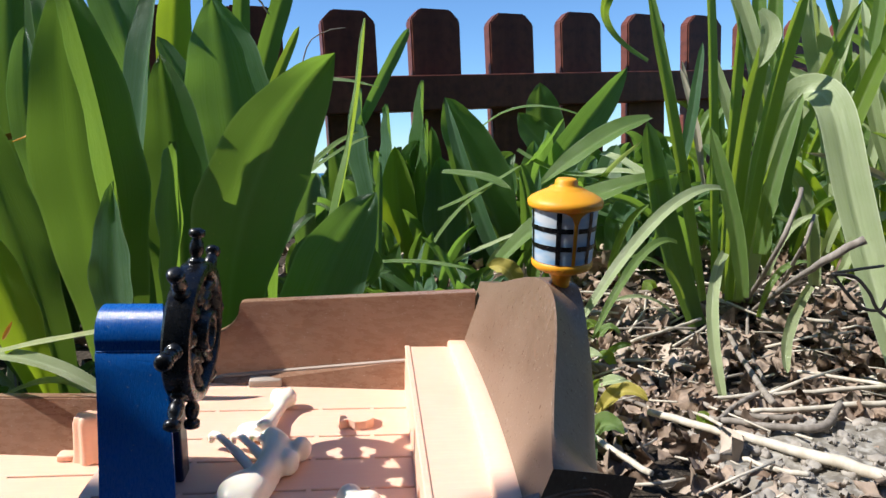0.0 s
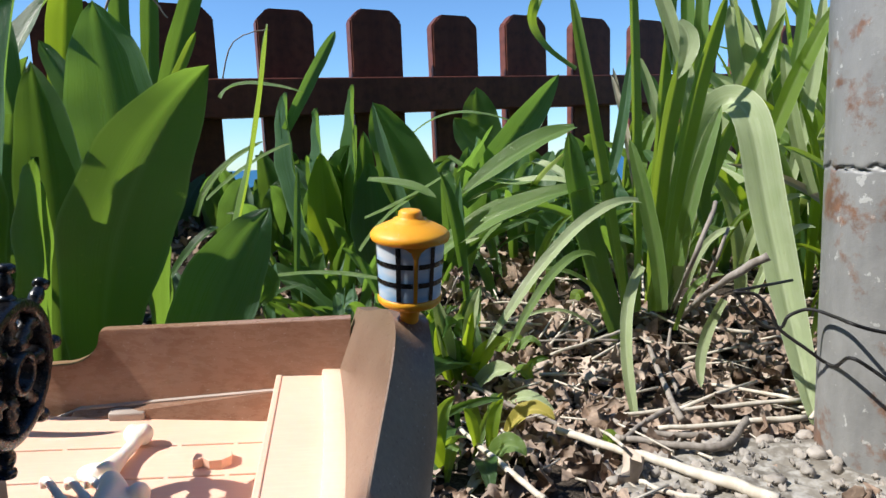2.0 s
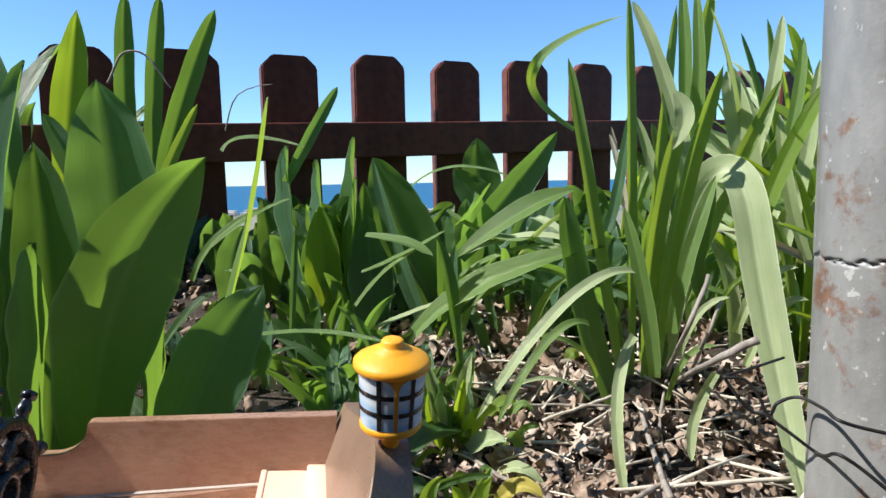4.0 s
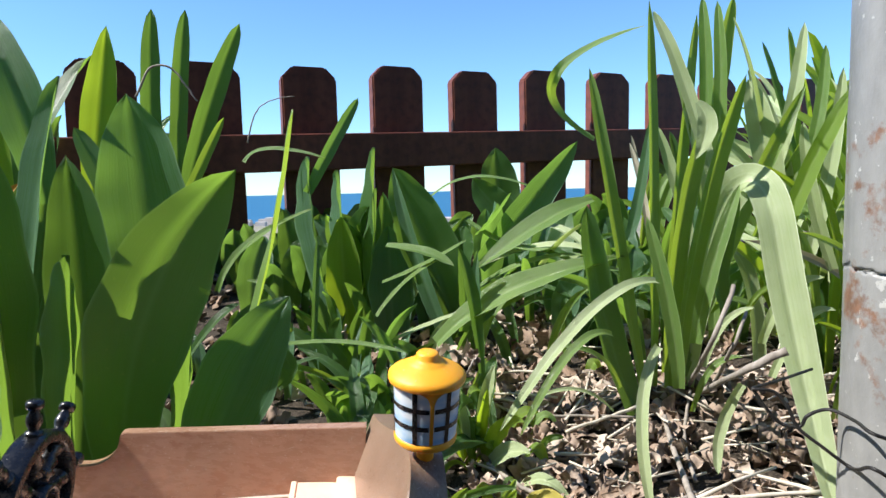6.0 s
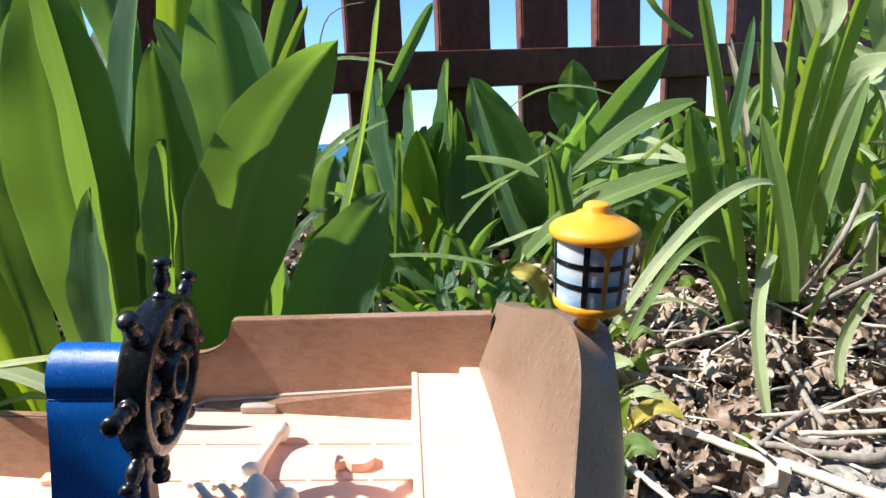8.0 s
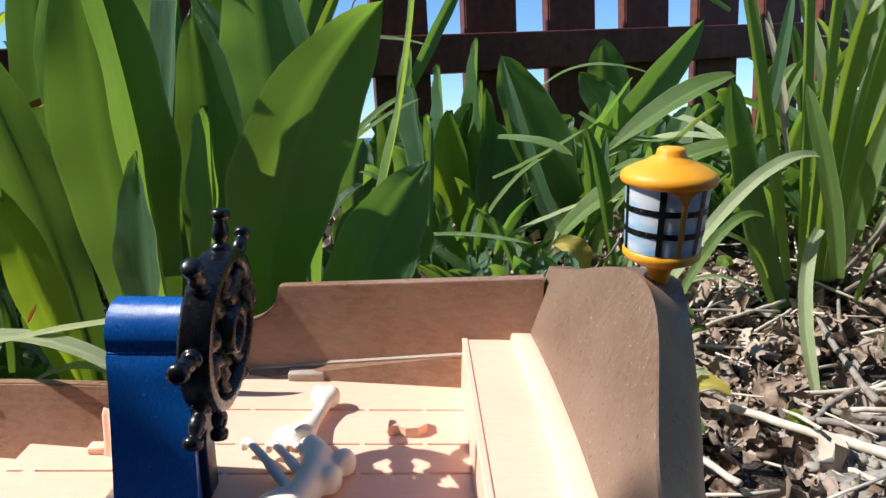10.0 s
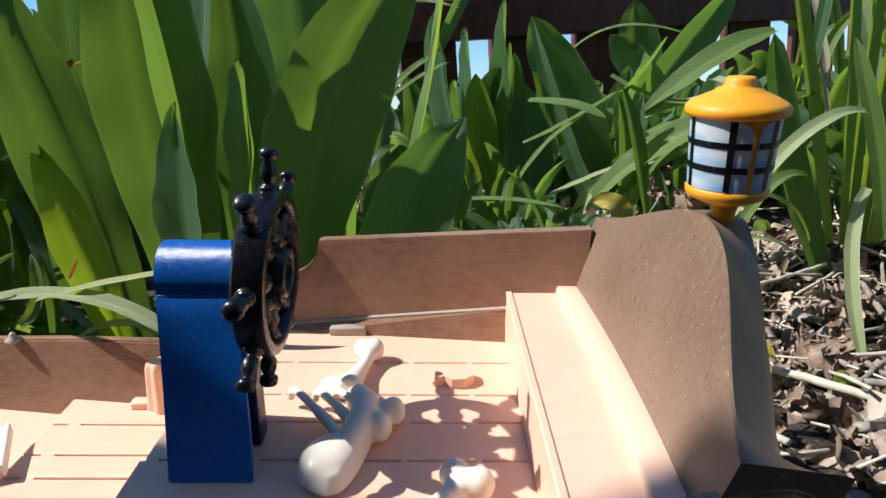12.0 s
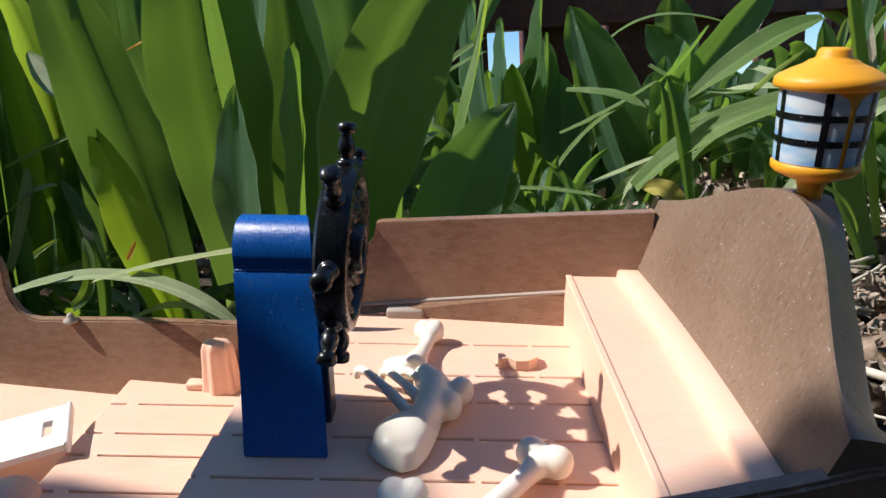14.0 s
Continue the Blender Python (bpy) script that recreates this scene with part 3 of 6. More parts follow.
# ---- helm ----
def helm():
    root = thing("ship_helm", "blue plastic helm stand with a black steering wheel", "ship helm", SHIP @ Matrix.Translation((-0.0775, -0.0050, 0)))
    # stand: its near and far faces lean in towards a rounded top
    bm = bmesh.new()
    def near_face(z):
        return -0.0085 - 0.0118 * (1 - min(z, 0.044) / 0.044) ** 1.15
    out2 = [(near_face(0), 0.0), (0.0085, 0.0), (0.0088, 0.0438), (0.0080, 0.0446), (0.0080, 0.0462)]
    n = 24
    for i in range(1, n):
        a = i / n * math.pi
        out2.append((0.0080 * math.cos(a), 0.0462 + 0.0097 * math.sin(a)))
    out2 += [(-0.0078, 0.0462), (-0.0078, 0.0446)] + [(near_face(0.0438 * (1 - k / 8)), 0.0438 * (1 - k / 8)) for k in range(8)]

    def flank(y, z, s):
        q = min(z, 0.0438)
        depth = y - near_face(q)
        return Vector((-0.0092 - 0.044 * q if s == 0 else 0.0117 - 0.072 * q - 0.28 * max(depth, 0), y, z))
    prism(bm, out2, flank)
    sharp = [e for e in bm.edges if e.calc_face_angle(0) > 0.35]
    bmesh.ops.bevel(bm, geom=sharp, offset=0.0004, segments=2, affect="EDGES", clamp_overlap=True)
    ob = part("stand", bm, M_BLUE, root, "blue stand with a rounded top")
    ob.data.set_sharp_from_angle(angle=radians(35))
    part("stand_foot", box(bmesh.new(), 0.0062, 0.0100, -0.0060, 0.0010, 0.0, 0.030, 0.0006), M_NAVY, root, smooth=False)
    # wheel: rim, hub, spokes, handles; its axle runs along the ship
    AX = Matrix.Translation((0.0143, -0.0001, 0.0479)) @ Matrix.Rotation(radians(93.0), 4, "Y")
    bm = bmesh.new()
    prof = [(0.0198, -0.0038), (0.0207, -0.0030), (0.0209, 0.0024), (0.0203, 0.0036), (0.0190, 0.0040), (0.0178, 0.0037), (0.0172, 0.0028), (0.0172, -0.0030), (0.0180, -0.0038)]
    segs = 48
    rings = [[bm.verts.new(Vector((r * math.cos(i * math.tau / segs), r * math.sin(i * math.tau / segs), z))) for i in range(segs)] for r, z in prof]
    for k in range(len(prof)):
        a, b = rings[k], rings[(k + 1) % len(prof)]
        for i in range(segs):
            bm.faces.new((a[i], a[(i + 1) % segs], b[(i + 1) % segs], b[i]))
    bmesh.ops.recalc_face_normals(bm, faces=bm.faces)
    wheel = part("wheel", bm, M_BLACK, root, "black ship's wheel with eight handles")
    wheel.matrix_local = AX
    wheel.data.set_sharp_from_angle(angle=radians(40))
    bm = bmesh.new()
    lathe(bm, [(0.0050, -0.0048), (0.0066, -0.0040), (0.0062, 0.0046), (0.0058, 0.0052), (0.0048, 0.0052), (0.0044, 0.0046), (0.0042, -0.0030)], 28)
    part("hub", bm, M_BLACK, wheel)
    spoke = bmesh.new()
    lathe(spoke, [(0.0019, 0.0055), (0.0022, 0.0080), (0.0032, 0.0092), (0.0021, 0.0103), (0.0029, 0.0124), (0.0021, 0.0144), (0.0031, 0.0160), (0.0031, 0.0176)], 12)
    spoke_me = mesh_of(spoke, "spoke", M_BLACK)
    handle = bmesh.new()
    lathe(handle, [(0.00240, 0.0195), (0.00248, 0.0213), (0.00216, 0.0217), (0.00152, 0.0220), (0.00144, 0.0226), (0.00200, 0.0236), (0.00216, 0.0247), (0.00200, 0.0262), (0.00136, 0.0277), (0.00136, 0.0281), (0.00224, 0.0284), (0.00240, 0.0293), (0.00224, 0.0303), (0.00120, 0.0308)], 18)
    handle_me = mesh_of(handle, "handle", M_BLACK)
    for i in range(8):
        rot = Matrix.Rotation(i * math.tau / 8 - 0.112, 4, "Z") @ Matrix.Rotation(radians(90), 4, "Y")
        for nm, me in (("spoke", spoke_me), ("handle", handle_me)):
            ob = new(nm, me)
            ob.parent = wheel
            ob.matrix_local = rot
    bm = bmesh.new()
    tube(bm, [(0.0020, -0.0001, 0.0479), (0.0125, -0.0001, 0.0479)], [0.004, 0.004], 16)
    part("axle", bm, M_BLACK, root)
    return root


helm()


# ---- lantern ----
def lantern():
    root = thing("toy_lantern", "yellow plastic toy lantern with printed window panes", "toy lantern", SHIP @ Matrix.Translation((0.0472, -0.0075, 0.0602)) @ pose(0, 0, 0, 0, -2, 0) @ Matrix.Diagonal((0.9, 0.9, 1.045, 1)))
    part("base", lathe(bmesh.new(), [(0.0029, -0.004), (0.0030, 0.0048), (0.0036, 0.0068), (0.0064, 0.0078), (0.0094, 0.0090), (0.0102, 0.0098), (0.0103, 0.0110), (0.0096, 0.0116)], 48), M_YELLOW, root)
    part("body", lathe(bmesh.new(), [(0.0090, 0.0108), (0.0098, 0.0112), (0.0107, 0.0273), (0.0100, 0.0277)], 48), M_YELLOW, root)
    part("cap", lathe(bmesh.new(), [(0.0105, 0.0267), (0.0122, 0.0272), (0.0125, 0.0280), (0.0124, 0.0289), (0.0115, 0.0297), (0.0090, 0.0309), (0.0066, 0.0318), (0.0058, 0.0322), (0.0054, 0.0326), (0.0042, 0.0329), (0.0038, 0.0334), (0.0036, 0.0345), (0.0031, 0.0350), (0.0012, 0.0351)], 48), M_YELLOW, root)

    def shell(bm, a0, a1, h0, h1, off, n=10, round_top=False):
        grid = []
        for i in range(n + 1):
            a = a0 + (a1 - a0) * i / n
            col = []
            for j in range(7):
                q = j / 6
                if round_top:
                    e = abs(2 * i / n - 1)
                    top = h1 - (h1 - h0) * 0.22 * (1 - math.sqrt(max(0, 1 - (max(0, e - 0.55) / 0.45) ** 2)))
                else:
                    top = h1
                h = h0 + (top - h0) * q
                r = 0.0098 + (h - 0.0112) * 0.06 + off
                col.append(bm.verts.new((r * math.cos(a), r * math.sin(a), h)))
            grid.append(col)
        for a, b in zip(grid, grid[1:]):
            for j in range(6):
                bm.faces.new((a[j], b[j], b[j + 1], a[j + 1]))
        return bm
    # three window fields, each with two upright and two level bars
    for w in range(3):
        mid_a = radians(-146 + 120 * w)
        half = radians(56.5)
        bm = shell(bmesh.new(), mid_a - half, mid_a + half, 0.0116, 0.0268, 0.00012, 24, True)
        pane = part("window_pane", bm, M_PANE, root, "printed sky-blue pane with black bars")
        for f in (-0.5, 0.5):
            c = mid_a + half * f * 1.08
            part("glazing_bar", shell(bmesh.new(), c - 0.075, c + 0.075, 0.0117, 0.0267, 0.0003, 2), M_BLACK, pane)
        for h in (0.0164, 0.0216):
            part("glazing_bar", shell(bmesh.new(), mid_a - half * 0.98, mid_a + half * 0.98, h - 0.0007, h + 0.0007, 0.00032, 24), M_BLACK, pane)
    return root


lantern()


# ---- loose toy pieces on the decks ----
def blob(bm, centre, radii, m=None, segs=20):
    r = bmesh.ops.create_uvsphere(bm, u_segments=segs, v_segments=segs // 2, radius=1.0)
    mm = (m or Matrix())
    for v in r["verts"]:
        v.co = Vector(centre) + mm.to_3x3() @ Vector((v.co.x * radii[0], v.co.y * radii[1], v.co.z * radii[2]))
    return bm


def fuse(ob, voxel):
    md = ob.modifiers.new("fuse", "REMESH")
    md.mode, md.voxel_size, md.use_smooth_shade = "VOXEL", voxel, True
    sm = ob.modifiers.new("soften", "SMOOTH")
    sm.iterations, sm.factor = 9, 0.7


def bones():
    # a rib-and-blade piece: a shaft with a knob, a knuckle, curved ribs and a broad blade
    bm = bmesh.new()
    tube(bm, [(-0.0430, 0.0335, 0.0045), (-0.0436, 0.028, 0.0034), (-0.0450, 0.0225, 0.0032), (-0.0465, 0.016, 0.0034), (-0.0470, 0.010, 0.0040)], [0.0032, 0.0023, 0.0023, 0.0034, 0.0040], 14)
    blob(bm, (-0.0452, 0.0342, 0.0044), (0.0031, 0.0034, 0.0038)), blob(bm, (-0.0413, 0.0340, 0.0044), (0.0033, 0.0036, 0.0040))
    blob(bm, (-0.0500, 0.0140, 0.0026), (0.0072, 0.0050, 0.0024), Matrix.Rotation(radians(-20), 3, "Z"))
    tube(bm, [(-0.0440, 0.0060, 0.0052), (-0.0408, 0.0000, 0.0056), (-0.0405, -0.0060, 0.0054), (-0.0425, -0.0125, 0.0048)], [0.0038, 0.0046, 0.0046, 0.0040], 16)
    blob(bm, (-0.0330, -0.0018, 0.0050), (0.0036, 0.0038, 0.0042)), blob(bm, (-0.0362, -0.0085, 0.0046), (0.0036, 0.0040, 0.0042))
    blade = [(-0.0375, -0.0085), (-0.0380, -0.0140), (-0.0395, -0.0205), (-0.0412, -0.0262), (-0.0436, -0.0302), (-0.0470, -0.0318), (-0.0508, -0.0304), (-0.0550, -0.0268), (-0.0572, -0.0226), (-0.0545, -0.0170), (-0.0470, -0.0105), (-0.0440, -0.0050)]
    mx, my = -0.0465, -0.0195
    prism(bm, blade, lambda a, b, s: Vector((mx + (a - mx) * (1 - 0.28 * s), my + (b - my) * (1 - 0.22 * s), 0.0008 + 0.0048 * s)))
    blob(bm, (-0.0478, -0.0205, 0.0040), (0.0072, 0.0086, 0.0042), Matrix.Rotation(radians(-25), 3, "Z"))
    blob(bm, (-0.0430, -0.0140, 0.0046), (0.0042, 0.0066, 0.0042), Matrix.Rotation(radians(-30), 3, "Z"))
    ob = part("toy_bone", bm, M_BONE)
    ob.matrix_world = SHIP
    tagged(ob, "ivory plastic toy bone piece with curved ribs, lying on the deck", "toy bone")
    for x, y, u, v in ((-0.0618, 0.0056, -0.0465, -0.0130), (-0.0545, 0.0046, -0.0430, -0.0090), (-0.0490, 0.0048, -0.0400, -0.0040), (-0.0445, 0.0048, -0.0385, -0.0010)):
        pts = [(x - 0.0016, y + 0.0020, 0.0030), (x - 0.0010, y + 0.0010, 0.0058)]
        pts += [(x + (u - x) * s, y + (v - y) * s, 0.0072 + 0.0010 * math.sin(math.pi * s) - 0.0022 * s) for s in (0.08, 0.25, 0.5, 0.75, 1.0)]
        part("rib", tube(bmesh.new(), smooth_line(pts, 3), [0.0011] * 3 + [0.0012] * 10 + [0.0015] * 6, 10), M_BONE, ob)
    fuse(ob, 0.0006)
    # a club-ended bone
    bm = bmesh.new()
    tube(bm, [(-0.0140, -0.0295, 0.0045), (-0.0185, -0.0345, 0.0040), (-0.0260, -0.0430, 0.0038), (-0.0330, -0.0520, 0.0040)], [0.0036, 0.0026, 0.0026, 0.0032], 14)
    blob(bm, (-0.0110, -0.0305, 0.0046), (0.0042, 0.0038, 0.0044)), blob(bm, (-0.0165, -0.0275, 0.0048), (0.0040, 0.0038, 0.0044))
    ob = part("toy_bone", bm, M_BONE)
    ob.matrix_world = SHIP
    fuse(ob, 0.0007)
    tagged(ob, "ivory plastic toy bone with a knobbed end on deck", "toy bone")
    bm = bmesh.new()
    blob(bm, (-0.0485, -0.0415, 0.0040), (0.0036, 0.0042, 0.0038)), blob(bm, (-0.0440, -0.0415, 0.0040), (0.0036, 0.0042, 0.0038)), blob(bm, (-0.0462, -0.0470, 0.0036), (0.0040, 0.0060, 0.0034))
    ob = part("toy_bone", bm, M_BONE)
    ob.matrix_world = SHIP
    fuse(ob, 0.0007)
    tagged(ob, "ivory plastic double-knobbed bone end on deck", "toy bone")


bones()


def white_tray():
    m = SHIP @ Matrix.Translation((-0.1880, 0.0190, -0.0336)) @ pose(0, 0, 0, 4, -4, 26)
    root = thing("white_plate", "white plastic toy plate with a slotted grip hole", "toy plate", m)
    bm = bmesh.new()
    # frame of four bars round the slot, and the long plate
    for x0, x1, y0, y1 in ((-0.045, 0.0152, -0.0115, 0.0115), (0.0152, 0.0182, -0.0115, -0.0042), (0.0152, 0.0182, 0.0040, 0.0115), (0.0182, 0.0225, -0.0115, 0.0115)):
        box(bm, x0, x1, y0, y1, -0.0012, 0.0012)
    bmesh.ops.remove_doubles(bm, verts=bm.verts, dist=0.00001)
    part("plate", bm, M_WHITE, root, smooth=False)
    part("rim", box(bmesh.new(), 0.0222, 0.0238, -0.0118, 0.0118, -0.0025, 0.0022, 0.0006), M_WHITE, root, smooth=False)
    bm = bmesh.new()
    pts = [(math.cos(i / 8 * math.tau) * 0.011, math.sin(i / 8 * math.tau) * 0.009) for i in range(8)]
    prism(bm, pts, lambda a, b, s: Vector((a * (1 - 0.15 * s), b * (1 - 0.15 * s), 0.011 * s)))
    bmesh.ops.bevel(bm, geom=list(bm.edges), offset=0.0012, segments=2, affect="EDGES")
    ob = part("deck_hatch_knob", bm, M_DECK)
    ob.matrix_world = SHIP @ Matrix.Translation((-0.170, -0.001, -0.0440))
    tagged(ob, "peach plastic eight-sided block on the lower deck", "toy block")


white_tray()


# ---- plants ----
def plant(name, label, category, at, group):
    return thing(name, label, category, Matrix.Translation(at), group)


def leaf(p, mat, base, mid, tip, width, face, cup, shape, twist, wave, seed, path=None):
    o = p.location.copy()
    bm = leaf_mesh(Vector(base) - o, Vector(mid) - o, Vector(tip) - o, width, face, cup, shape, twist, wave, seed, [Vector(q) - o for q in path] if path else None)
    return part("leaf", bm, mat, p)


p = plant("tulip_plant", "broad green tulip leaves standing close behind the toy ship", "tulip", (-0.1182, 0.3252, 0.0605), "tulips")
leaf(p, M_TULIP, (-0.1045, 0.3100, 0.0502), (-0.0862, 0.3050, 0.1265), (-0.0425, 0.3000, 0.1871), 0.0454, (0.36, -0.9, -0.1), 0.07, "tulip", 0.2, 0.06, 0)
leaf(p, M_TULIP, (-0.1424, 0.3400, 0.0392), (-0.1306, 0.3350, 0.1270), (-0.1343, 0.3350, 0.1971), 0.0344, (0.14, -0.98, -0.02), 0.2, "tulip", 0.1, 0.06, 1)
leaf(p, M_TULIP_BLUE, (-0.1430, 0.3100, 0.1173), (-0.1311, 0.3050, 0.1756), (-0.1175, 0.3050, 0.2287), 0.0209, (-0.55, -1, 0.1), 0.4, "tulip", 0.1, 0.06, 2)
leaf(p, M_TULIP_BLUE, (-0.1130, 0.3700, 0.1040), (-0.1096, 0.3650, 0.1707), (-0.1153, 0.3600, 0.2294), 0.0474, (0.1, -1, 0.1), 0.3, "tulip", 0.1, 0.06, 3)
leaf(p, M_TULIP_BLUE, (-0.0853, 0.3450, 0.0200), (-0.0620, 0.3450, 0.0800), (-0.0335, 0.3500, 0.1240), 0.0400, (0.14, -0.98, -0.02), 0.12, "oval", 0.0, 0.06, 4)
leaf(p, M_TULIP_BLUE, (-0.1282, 0.2620, 0.0695), (-0.1286, 0.2620, 0.0985), (-0.1263, 0.2620, 0.1360), 0.0205, (-0.3, -1, 0.1), 0.35, "tulip", 0.0, 0.06, 5)
leaf(p, M_TULIP, (-0.1240, 0.3000, 0.0545), (-0.1205, 0.3000, 0.1058), (-0.1172, 0.3000, 0.1523), 0.0369, (-1, -0.12, 0.1), 0.15, "tulip", 0.0, 0.06, 6)
leaf(p, M_TULIP, (-0.1244, 0.3300, 0.0428), (-0.1191, 0.3300, 0.0885), (-0.1196, 0.3350, 0.1239), 0.0275, (-1, -0.12, 0.1), 0.15, "tulip", 0.0, 0.06, 7)
leaf(p, M_TULIP, (-0.0994, 0.3600, 0.0306), (-0.0920, 0.3600, 0.0929), (-0.0891, 0.3700, 0.1341), 0.0390, (-1, -0.1, 0.1), 0.15, "tulip", 0.0, 0.06, 8)
p = plant("tulip_plant", "tall blue-green and lime tulip leaves in full sun", "tulip", (-0.1753, 0.3738, 0.1156), "tulips")
leaf(p, M_TULIP, (-0.1454, 0.2900, 0.0589), (-0.1466, 0.2850, 0.1423), (-0.1501, 0.2870, 0.2204), 0.0437, (0.42, -0.9, 0), 0.12, "tulip", 0.2, 0.06, 9)
leaf(p, M_TULIP, (-0.1351, 0.2820, 0.0667), (-0.1365, 0.2800, 0.1423), (-0.1489, 0.2820, 0.2150), 0.0337, (-1, -0.32, 0.1), 0.15, "tulip", 0.2, 0.06, 10)
leaf(p, M_TULIP, (-0.1847, 0.3050, 0.0275), (-0.1951, 0.2950, 0.1182), (-0.2130, 0.2850, 0.2035), 0.0352, (0.4, -0.9, 0), 0.1, "tulip", 0.1, 0.06, 11)
leaf(p, M_LIME, (-0.1824, 0.2920, 0.0375), (-0.1903, 0.2880, 0.0835), (-0.2050, 0.2920, 0.1258), 0.0197, (0.5, -0.9, 0), 0.2, "tulip", 0.2, 0.06, 12)
leaf(p, M_LIME, (-0.1681, 0.4200, 0.1745), (-0.1600, 0.4200, 0.2247), (-0.1523, 0.4200, 0.2795), 0.0211, (0.2, -1, 0.1), 0.3, "tulip", 0.0, 0.06, 13)
leaf(p, M_TULIP_BLUE, (-0.1483, 0.3400, 0.1740), (-0.1570, 0.3400, 0.2249), (-0.1788, 0.3500, 0.2728), 0.0229, (0.4, -1, 0.2), 0.4, "tulip", 0.3, 0.06, 14)
leaf(p, M_TULIP, (-0.2517, 0.4000, 0.0751), (-0.2527, 0.4000, 0.1802), (-0.2536, 0.4200, 0.2906), 0.0364, (0.3, -1, 0.1), 0.25, "tulip", 0.0, 0.06, 15)
leaf(p, M_TULIP, (-0.2257, 0.4500, 0.1626), (-0.2490, 0.4500, 0.2295), (-0.2822, 0.4600, 0.2975), 0.0259, (0.3, -1, 0.1), 0.25, "tulip", 0.0, 0.06, 16)
leaf(p, M_TULIP, (-0.1648, 0.5000, 0.1603), (-0.1633, 0.5000, 0.2416), (-0.1588, 0.5000, 0.3115), 0.0139, (0.3, -1, 0.1), 0.3, "strap", 0.0, 0.06, 17)
leaf(p, M_TULIP, (-0.1478, 0.5000, 0.1597), (-0.1430, 0.5000, 0.2407), (-0.1345, 0.5000, 0.3104), 0.0123, (0.3, -1, 0.1), 0.3, "strap", 0.0, 0.06, 18)
leaf(p, M_TULIP, (-0.1336, 0.4800, 0.1751), (-0.1156, 0.4800, 0.2324), (-0.0900, 0.4800, 0.2947), 0.0149, (0.3, -1, 0.1), 0.3, "strap", 0.0, 0.06, 19)
leaf(p, M_ORANGE, (-0.2088, 0.3300, 0.1576), (-0.1982, 0.3250, 0.1593), (-0.1859, 0.3200, 0.1622), 0.0025, (0.2, -0.6, 0.8), 0.4, "oval", 0.0, 0.06, 159)
leaf(p, M_ORANGE, (-0.1832, 0.2700, 0.0732), (-0.1793, 0.2680, 0.0769), (-0.1753, 0.2660, 0.0816), 0.0020, (0.2, -1, 0.3), 0.4, "oval", 0.0, 0.06, 160)
p = plant("tulip_plant", "long drooping pale blades and dark tulip leaves", "tulip", (-0.1843, 0.3125, 0.0579), "tulips")
leaf(p, M_PALE, (-0.2041, 0.2750, 0.0632), (-0.1472, 0.2500, 0.0774), (-0.0995, 0.2500, 0.0818), 0.0043, (0, -0.35, 1), 0.2, "strap", 0.0, 0.06, 20)
leaf(p, M_PALE, (-0.2565, 0.2900, 0.0551), (-0.1932, 0.2830, 0.0631), (-0.1451, 0.2800, 0.0413), 0.0080, (0, -0.4, 1), 0.2, "strap", 0.0, 0.06, 21)
leaf(p, M_PALE, (-0.1982, 0.2850, 0.0428), (-0.1738, 0.2850, 0.0499), (-0.1550, 0.2850, 0.0409), 0.0052, (0, -0.3, 1), 0.2, "strap", 0.0, 0.06, 22)
leaf(p, M_NARC, (-0.0786, 0.4000, 0.0707), (-0.0542, 0.4000, 0.1471), (-0.0412, 0.4100, 0.2262), 0.0144, (-1, -0.45, 0.1), 0.3, "strap", 0.3, 0.06, 23)
p = plant("tulip_plant", "short upright tulip leaves before the wooden fence", "tulip", (-0.0078, 0.5988, 0.0586), "tulips")
leaf(p, M_LIME, (-0.0363, 0.5900, 0.0397), (-0.0401, 0.5880, 0.1012), (-0.0408, 0.5880, 0.1557), 0.0319, (0.1, -1, 0.3), 0.25, "tulip", 0.0, 0.06, 24)
leaf(p, M_TULIP, (0.0631, 0.6000, 0.0402), (0.0336, 0.6000, 0.1281), (0.0056, 0.6000, 0.1974), 0.0529, (0.3, -1, 0.3), 0.3, "tulip", 0.2, 0.06, 25)
leaf(p, M_TULIP_BLUE, (-0.0498, 0.6400, 0.0797), (-0.0494, 0.6400, 0.1504), (-0.0506, 0.6400, 0.1982), 0.0378, (-1, -0.4, 0.2), 0.3, "tulip", 0.0, 0.06, 26)
leaf(p, M_TULIP, (-0.0224, 0.6400, 0.0789), (-0.0188, 0.6400, 0.1601), (-0.0151, 0.6400, 0.2188), 0.0403, (-1, -0.35, 0.2), 0.3, "tulip", 0.0, 0.06, 27)
leaf(p, M_TULIP_BLUE, (-0.0604, 0.6100, 0.0681), (-0.0700, 0.6100, 0.1413), (-0.0743, 0.6100, 0.2096), 0.0437, (-1, -0.6, 0.2), 0.3, "tulip", 0.0, 0.06, 28)
leaf(p, M_TULIP_BLUE, (0.0014, 0.6000, 0.0313), (0.0006, 0.6000, 0.0885), (-0.0013, 0.6100, 0.1451), 0.0417, (0.1, -1, 0.5), 0.3, "tulip", 0.0, 0.06, 29)
leaf(p, M_TULIP, (-0.0187, 0.6100, 0.0616), (-0.0156, 0.6100, 0.1189), (-0.0119, 0.6100, 0.1798), 0.0386, (-1, -0.3, 0.2), 0.3, "tulip", 0.0, 0.06, 30)
leaf(p, M_TULIP, (0.0609, 0.5000, 0.0690), (0.0643, 0.5000, 0.0986), (0.0590, 0.5000, 0.1300), 0.0142, (0.4, -1, 0.2), 0.4, "tulip", 0.0, 0.06, 31)
p = plant("tulip_plant", "arching glossy tulip leaves in shade and sun", "tulip", (0.0966, 0.5925, 0.1127), "tulips")
